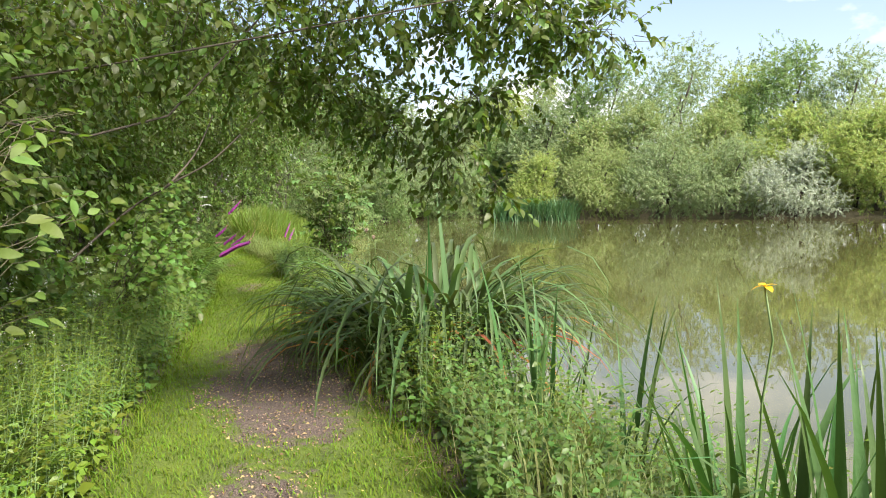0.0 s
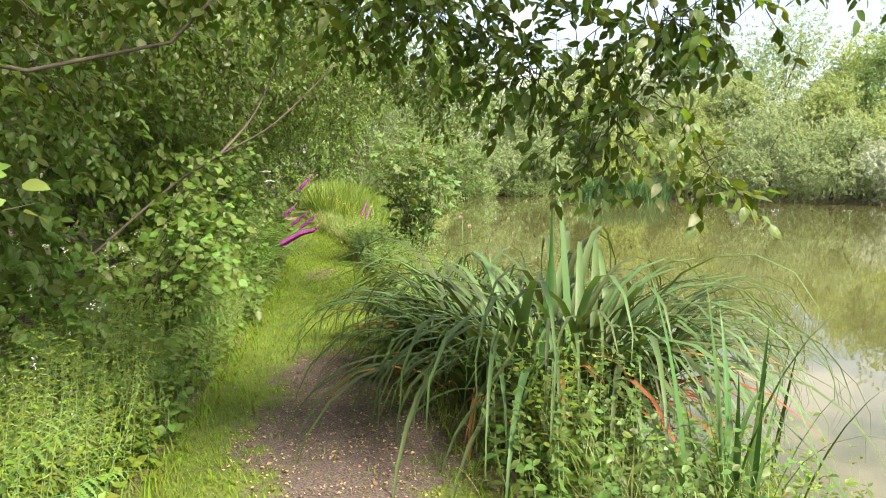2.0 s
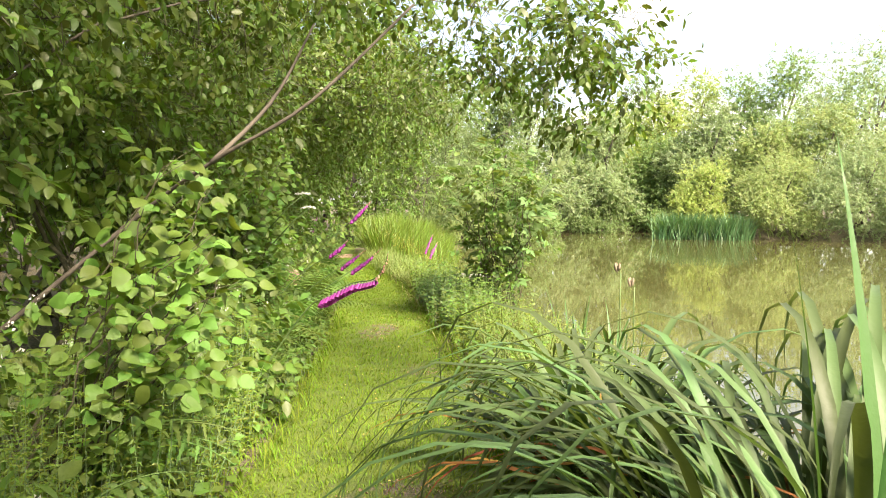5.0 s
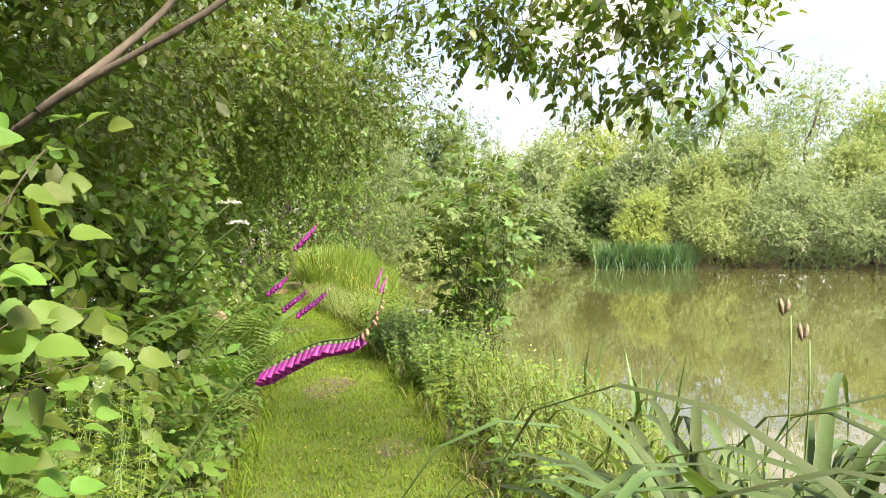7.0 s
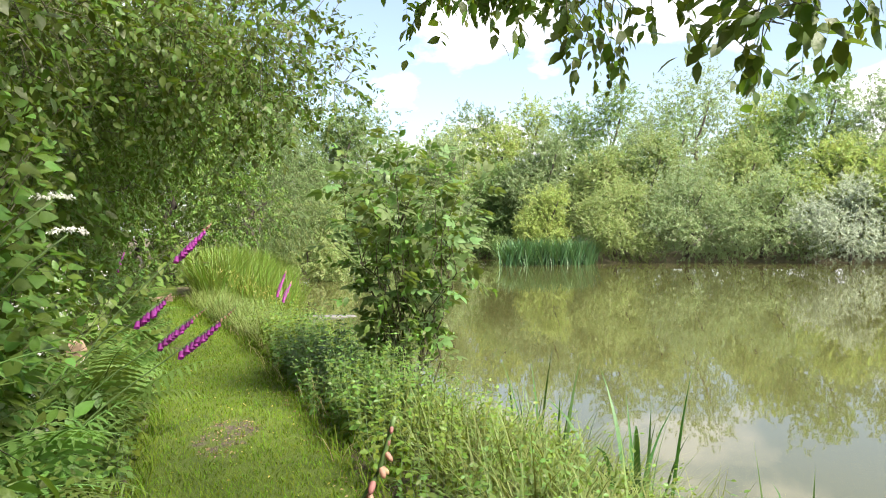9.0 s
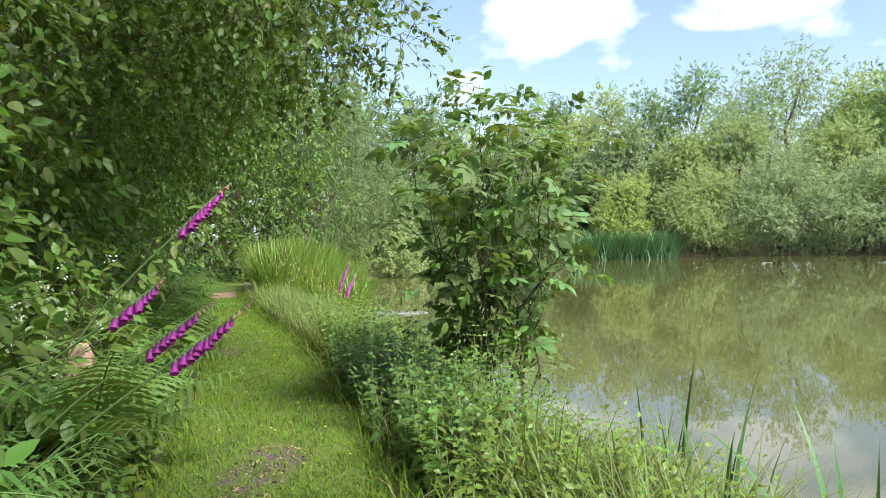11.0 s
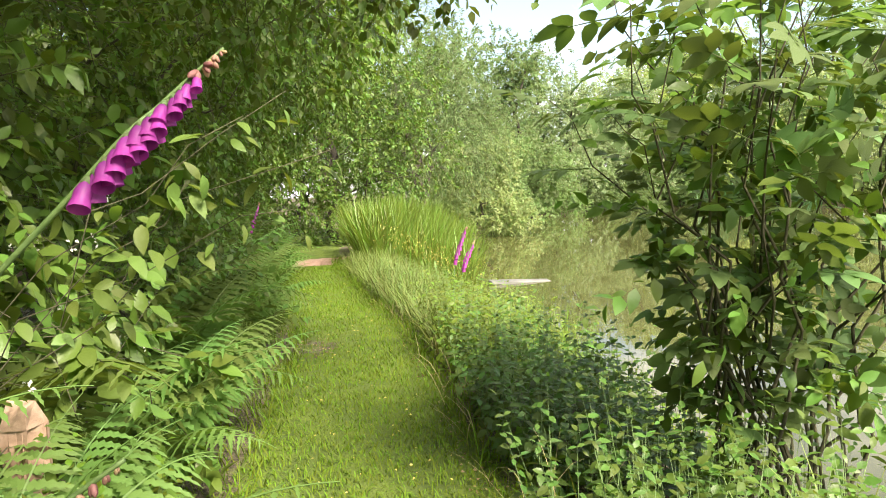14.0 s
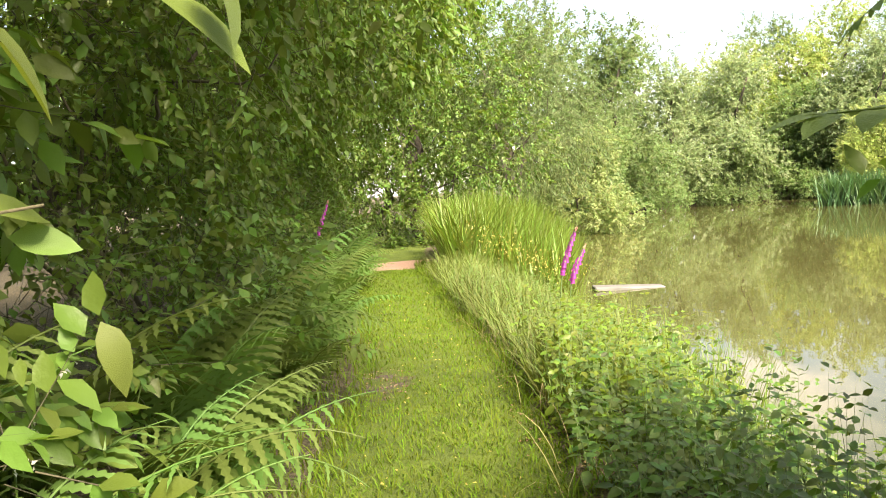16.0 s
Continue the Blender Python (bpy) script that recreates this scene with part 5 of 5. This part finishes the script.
# small white blossom in the hedge
s_ = rng.uniform(5.0, 15.0, 150)
C = along(s_, -np.interp(s_, ARC, HALF) - rng.uniform(0.25, 0.8, 150), 0.0)
C[:, 2] = rng.uniform(0.25, 1.2, 150)
P = (C[:, None] + rng.normal(0, 0.012, (150, 6, 3))).reshape(-1, 3)
v, t = spread(LEAF_TINY, P, unit(rng.normal(size=(len(P), 3)) + [0.3, 0.2, 0.6]), rng.normal(size=(len(P), 3)), np.full(len(P), 0.016))
tagged(new("white_blossom", mesh_of("white_blossom", v, t, M_WHITE)), "tiny white bedstraw flowers scattered through the hedge", "flowers", kind="stuff")


def umbel(x, y, z):
    """A flat head of creamy elder blossom on a short stalk."""
    root = thing("elder_blossom", (x, y, z), "creamy white elder blossom in the hedge", "flower")
    part("stalk", mesh_of("stalk", *tube([(-0.25, -0.1, -0.25), (-0.1, -0.04, -0.08), (0, 0, 0)], [0.005, 0.004, 0.003], 5), M_STEM), root)
    n = 90
    a, r = rng.uniform(0, 6.28, n), 0.055 * np.sqrt(rng.random(n))
    Q = np.stack([r * np.cos(a), r * np.sin(a), 0.02 - 4 * r * r], -1)
    v, t = spread(LEAF_TINY, Q, unit(rng.normal(size=(n, 3))), np.tile([0.4, 0, 1.0], (n, 1)), np.full(n, 0.012))
    part("blossom", mesh_of("blossom", v, t, M_WHITE), root)


for x, y, z in ((-3.02, 10.9, 1.53), (-2.97, 10.9, 1.43)):
    umbel(x, y, z)


def stone_block(x, y, h, w):
    """A rough pale block that stands up out of the ferns."""
    bm = bmesh.new()
    bmesh.ops.create_cube(bm, size=1.0)
    bmesh.ops.bevel(bm, geom=bm.edges[:], offset=0.12, segments=2, affect='EDGES')
    for v_ in bm.verts:
        f = 1 - 0.35 * (v_.co.z + 0.5)
        v_.co = Vector((v_.co.x * w * f, v_.co.y * w * 0.8 * f, (v_.co.z + 0.5) * h)) + Vector(rng.normal(0, 0.012, 3))
    me = bpy.data.meshes.new("stone_block")
    bm.to_mesh(me)
    bm.free()
    me.materials.append(M_STONE)
    ob = new("stone_block", me)
    ob.location = (x, y, ground_at(x, y) - 0.04)
    return tagged(ob, "rough pinkish stone block half hidden by ferns", "stone")


stone_block(-5.5, 13.42, 0.72, 0.16)
for x, y, n, z in ((-5.22, 13.12, 9, 0.85), (-5.3, 13.0, 7, 1.0)):
    fern((x, y, ground_at(x, y)), z, n, heading(13.2) - math.pi + 0.6)


def seed_head(x, y, z):
    base = np.array([x, y, ground_at(x, y)])
    root = thing("iris_seed_head", base, "withered brown iris seed head on a stalk", "seed head")
    h = z - base[2]
    part("stalk", mesh_of("stalk", *tube(bent((0, 0, 0), (0.02, 0.0, h), 8, 0, 0.02, 9), np.linspace(0.0045, 0.003, 8), 6), M_STEM), root)
    for i in range(3):
        a = i * 2.1
        part("pod", mesh_of("pod", *tube([(0, 0, h), (0.008 * math.cos(a), 0.008 * math.sin(a), h + 0.014), (0.013 * math.cos(a), 0.013 * math.sin(a), h + 0.034), (0.014 * math.cos(a), 0.014 * math.sin(a), h + 0.05)], [0.003, 0.007, 0.0075, 0.002], 7), M_BRASH), root)


seed_head(-0.55, 10.55, 1.12)
seed_head(-0.5, 10.62, 1.04)

# a brown limb that slants up through the leaves beside the path
b0 = along(8.2, -2.7)
limb_root = thing("tree_limb", tuple(b0), "bare brown limb slanting up through the leaves", "branch")
limb_at = [np.array(q) - b0 for q in (tuple(b0), (-2.75, 9.2, 1.3), (-2.1, 9.28, 1.66), (-1.65, 9.45, 1.92), (-1.3, 9.8, 2.4))]
part("limb", mesh_of("limb", *tube(smooth_line(limb_at, 22), np.linspace(0.014, 0.006, 22) * (1 + 0.12 * np.sin(np.arange(22) * 2.3)), 8), M_BARK), limb_root)
part("side_branch", mesh_of("side_branch", *tube(smooth_line([limb_at[2], np.array((-2.0, 9.6, 2.0)) - b0, np.array((-1.95, 9.9, 2.5)) - b0], 12), np.linspace(0.014, 0.004, 12), 6), M_BARK), limb_root)

# ---------------------------------------------------------------- the far bank
def far_tree(x, y, w, h, mat, label, name="willow_tree", n=700, long=False, category="tree", low=0.15, size=0.30):
    g = ground_at(x, y)
    r = np.random.default_rng(int(abs(x * 77 + y * 13)) + 1)
    blobs = [((x, y, g + h * 0.66), (w * 0.36, w * 0.36, h * 0.34)), ((x, y, g + h * 0.28), (w * 0.46, w * 0.46, h * 0.36))]
    for i in range(13):
        a = 2.4 * i + r.uniform(-0.5, 0.5)
        zz = low + 0.1 + (0.82 - low) * ((i * 0.618) % 1)
        rr = w * 0.42 * math.sqrt(max(0.08, 1 - max(0, zz - 0.3) ** 2 * 2.0)) * r.uniform(0.75, 1.1)
        b = w * r.uniform(0.15, 0.25)
        blobs.append(((x + rr * math.cos(a), y + rr * math.sin(a), g + h * zz), (b, b, min(b * 0.85, h * 0.2))))
    return tree(name, (x, y), blobs, n, 12, size * 2.8, size, LEAF_TINY_LONG if long else LEAF_TINY, mat, label, trunk_r=0.05 + h * 0.014, limbs=8, droop=0.05, shell=0.5, category=category, floor=-0.5, core=1.35, wide=1.5 if long else 1.0)


FAR = [  # x, y, width, height, tone, long leaves
    (-8.9, 50.9, 3.4, 4.1, 3, 1), (-5.0, 51.7, 4.4, 4.4, 1, 1), (-1.1, 52.2, 5.4, 5.0, 0, 1), (2.7, 52.0, 5.6, 4.7, 0, 1), (6.8, 51.0, 5.4, 4.3, 4, 1), (11.2, 52.6, 6.4, 6.2, 3, 1),
    (-10.7, 60.0, 5.0, 8.6, 0, 1), (-1.1, 61.4, 10.0, 12.6, 0, 1), (-6.9, 68.1, 5.4, 13.4, 2, 0), (-10.5, 71.0, 4.4, 12.6, 2, 0), (-14.5, 72.1, 5.4, 13.4, 3, 0), (3.4, 63.0, 5.0, 10.8, 3, 1), (6.4, 60.2, 6.6, 11.8, 2, 0), (10.0, 58.9, 5.5, 10.7, 0, 1),
    (6.8, 55.4, 5.8, 6.6, 3, 1), (-3.6, 58.4, 5.2, 7.8, 1, 1), (1.8, 57.0, 5.8, 7.0, 1, 1), (-6.6, 56.6, 4.6, 6.6, 1, 0), (10.5, 55.5, 5.5, 6.8, 1, 1),
    (-19.4, 72.3, 7.0, 12.8, 5, 0), (-19.0, 61.9, 7.0, 9.3, 3, 0), (-15.5, 65.0, 5.0, 10.4, 3, 0), (-14.8, 61.6, 4.6, 6.6, 2, 0), (-12.0, 60.2, 4.2, 6.2, 5, 0),
    (-19.6, 45.0, 5.6, 9.0, 5, 0), (-20.0, 53.0, 5.0, 7.6, 0, 0), (-17.7, 57.5, 6.0, 8.4, 0, 0), (-22.0, 75.4, 8.0, 13.7, 5, 0), (-19.4, 49.6, 4.4, 3.4, 2, 0), (-17.0, 55.4, 4.6, 3.2, 5, 0), (-13.8, 59.2, 4.7, 3.2, 2, 0), (-17.8, 40.0, 4.4, 3.8, 2, 0), (-16.2, 35.6, 4.0, 3.2, 1, 0), (-20.5, 39.0, 6.5, 8.5, 5, 0),
    (16, 54, 7, 7, 1, 1), (15, 60, 8, 10.5, 3, 1), (21, 53, 8, 7, 0, 1), (22, 62, 10, 12, 2, 0), (28, 52, 9, 8, 2, 0), (36, 45, 10, 9, 1, 0), (43, 36, 10, 9, 2, 0), (45, 24, 11, 10, 0, 0), (44, 10, 11, 9, 2, 0), (36, -6, 11, 10, 1, 0), (22, -16, 11, 10, 2, 0), (10, -12, 9, 8, 5, 0),
    (-12.5, 82, 12, 12, 5, 0), (0, 84, 13, 13, 5, 0), (13, 80, 13, 13, 2, 0), (28, 76, 13, 13, 5, 0), (-29, 66, 12, 12, 5, 0), (-31, 50, 12, 11, 2, 0), (40, 62, 13, 12, 2, 0), (-3.0, 72, 9, 12, 2, 0), (5, 70, 9, 12, 5, 0)]
TONE = ("grey-green willow", "pale sallow", "mid-green alder", "yellow-green willow", "silvery willow", "dark green oak")
# leaf colours here carry the aerial haze of the far bank
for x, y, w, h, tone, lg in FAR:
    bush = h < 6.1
    far_tree(x, y, w, h, M_FAR_HAZED[tone], f"{TONE[tone]} on the far bank of the pond", ("willow_bush" if bush else ("willow_tree", "sallow_tree", "alder_tree", "willow_tree", "willow_tree", "oak_tree")[tone]), n=1500 if bush else (260 if x > 30 or y < 20 else 420 if y > 74 else 1600), long=bool(lg), category="bush" if bush else "tree", low=0.0 if bush else 0.1, size=0.118 if bush else 0.165)
n = 2600
u = rng.random(n)
P = np.stack([-10.6 + 4.4 * u + rng.normal(0, 0.2, n), 48.7 + 0.8 * u + rng.normal(0, 0.35, n), np.full(n, WATER - 0.1)], -1)
stuff_blades("far_reed_bed", P, rng.uniform(1.1, 1.9, n), rng.uniform(0.03, 0.06, n), M_REED_BLUE, "blue-green reeds standing in the pond before the willows", "reeds", 0.4, 3)

# understorey that closes the hedge behind its front
for i, (s, d) in enumerate(((-2, -4.5), (1.5, -5), (5, -5.2), (9, -5.4), (13, -5.5), (17, -5.6), (21, -6), (26, -5.5), (29, -7))):
    shrub("thicket", s, d, [(s, d, 1.2, (2.0, 1.6, 1.5)), (s + 1, d - 0.6, 3.0, (2.0, 1.7, 1.6)), (s - 1, d - 0.5, 4.6, (2.2, 2.0, 1.6)), (s, d - 0.6, 6.2, (2.2, 2.0, 1.5))], 330, 11, 0.18, LEAF_TINY, M_HEDGE, "dark thicket behind the hedge", twig_len=0.5, floor=0.0, trunk_r=0.05)
# bank behind the start of the walk
for s, d in ((-5, -1.5), (-6.5, 1.0), (-5.5, 3.0)):
    shrub("thicket", s, d, [(s, d, 1.2, (1.6, 1.6, 1.4)), (s - 0.5, d, 3.0, (1.8, 1.8, 1.4))], 420, 12, 0.12, LEAF_TINY, M_HEDGE, "dark thicket at the bend of the bank", twig_len=0.5, floor=0.0, trunk_r=0.05)
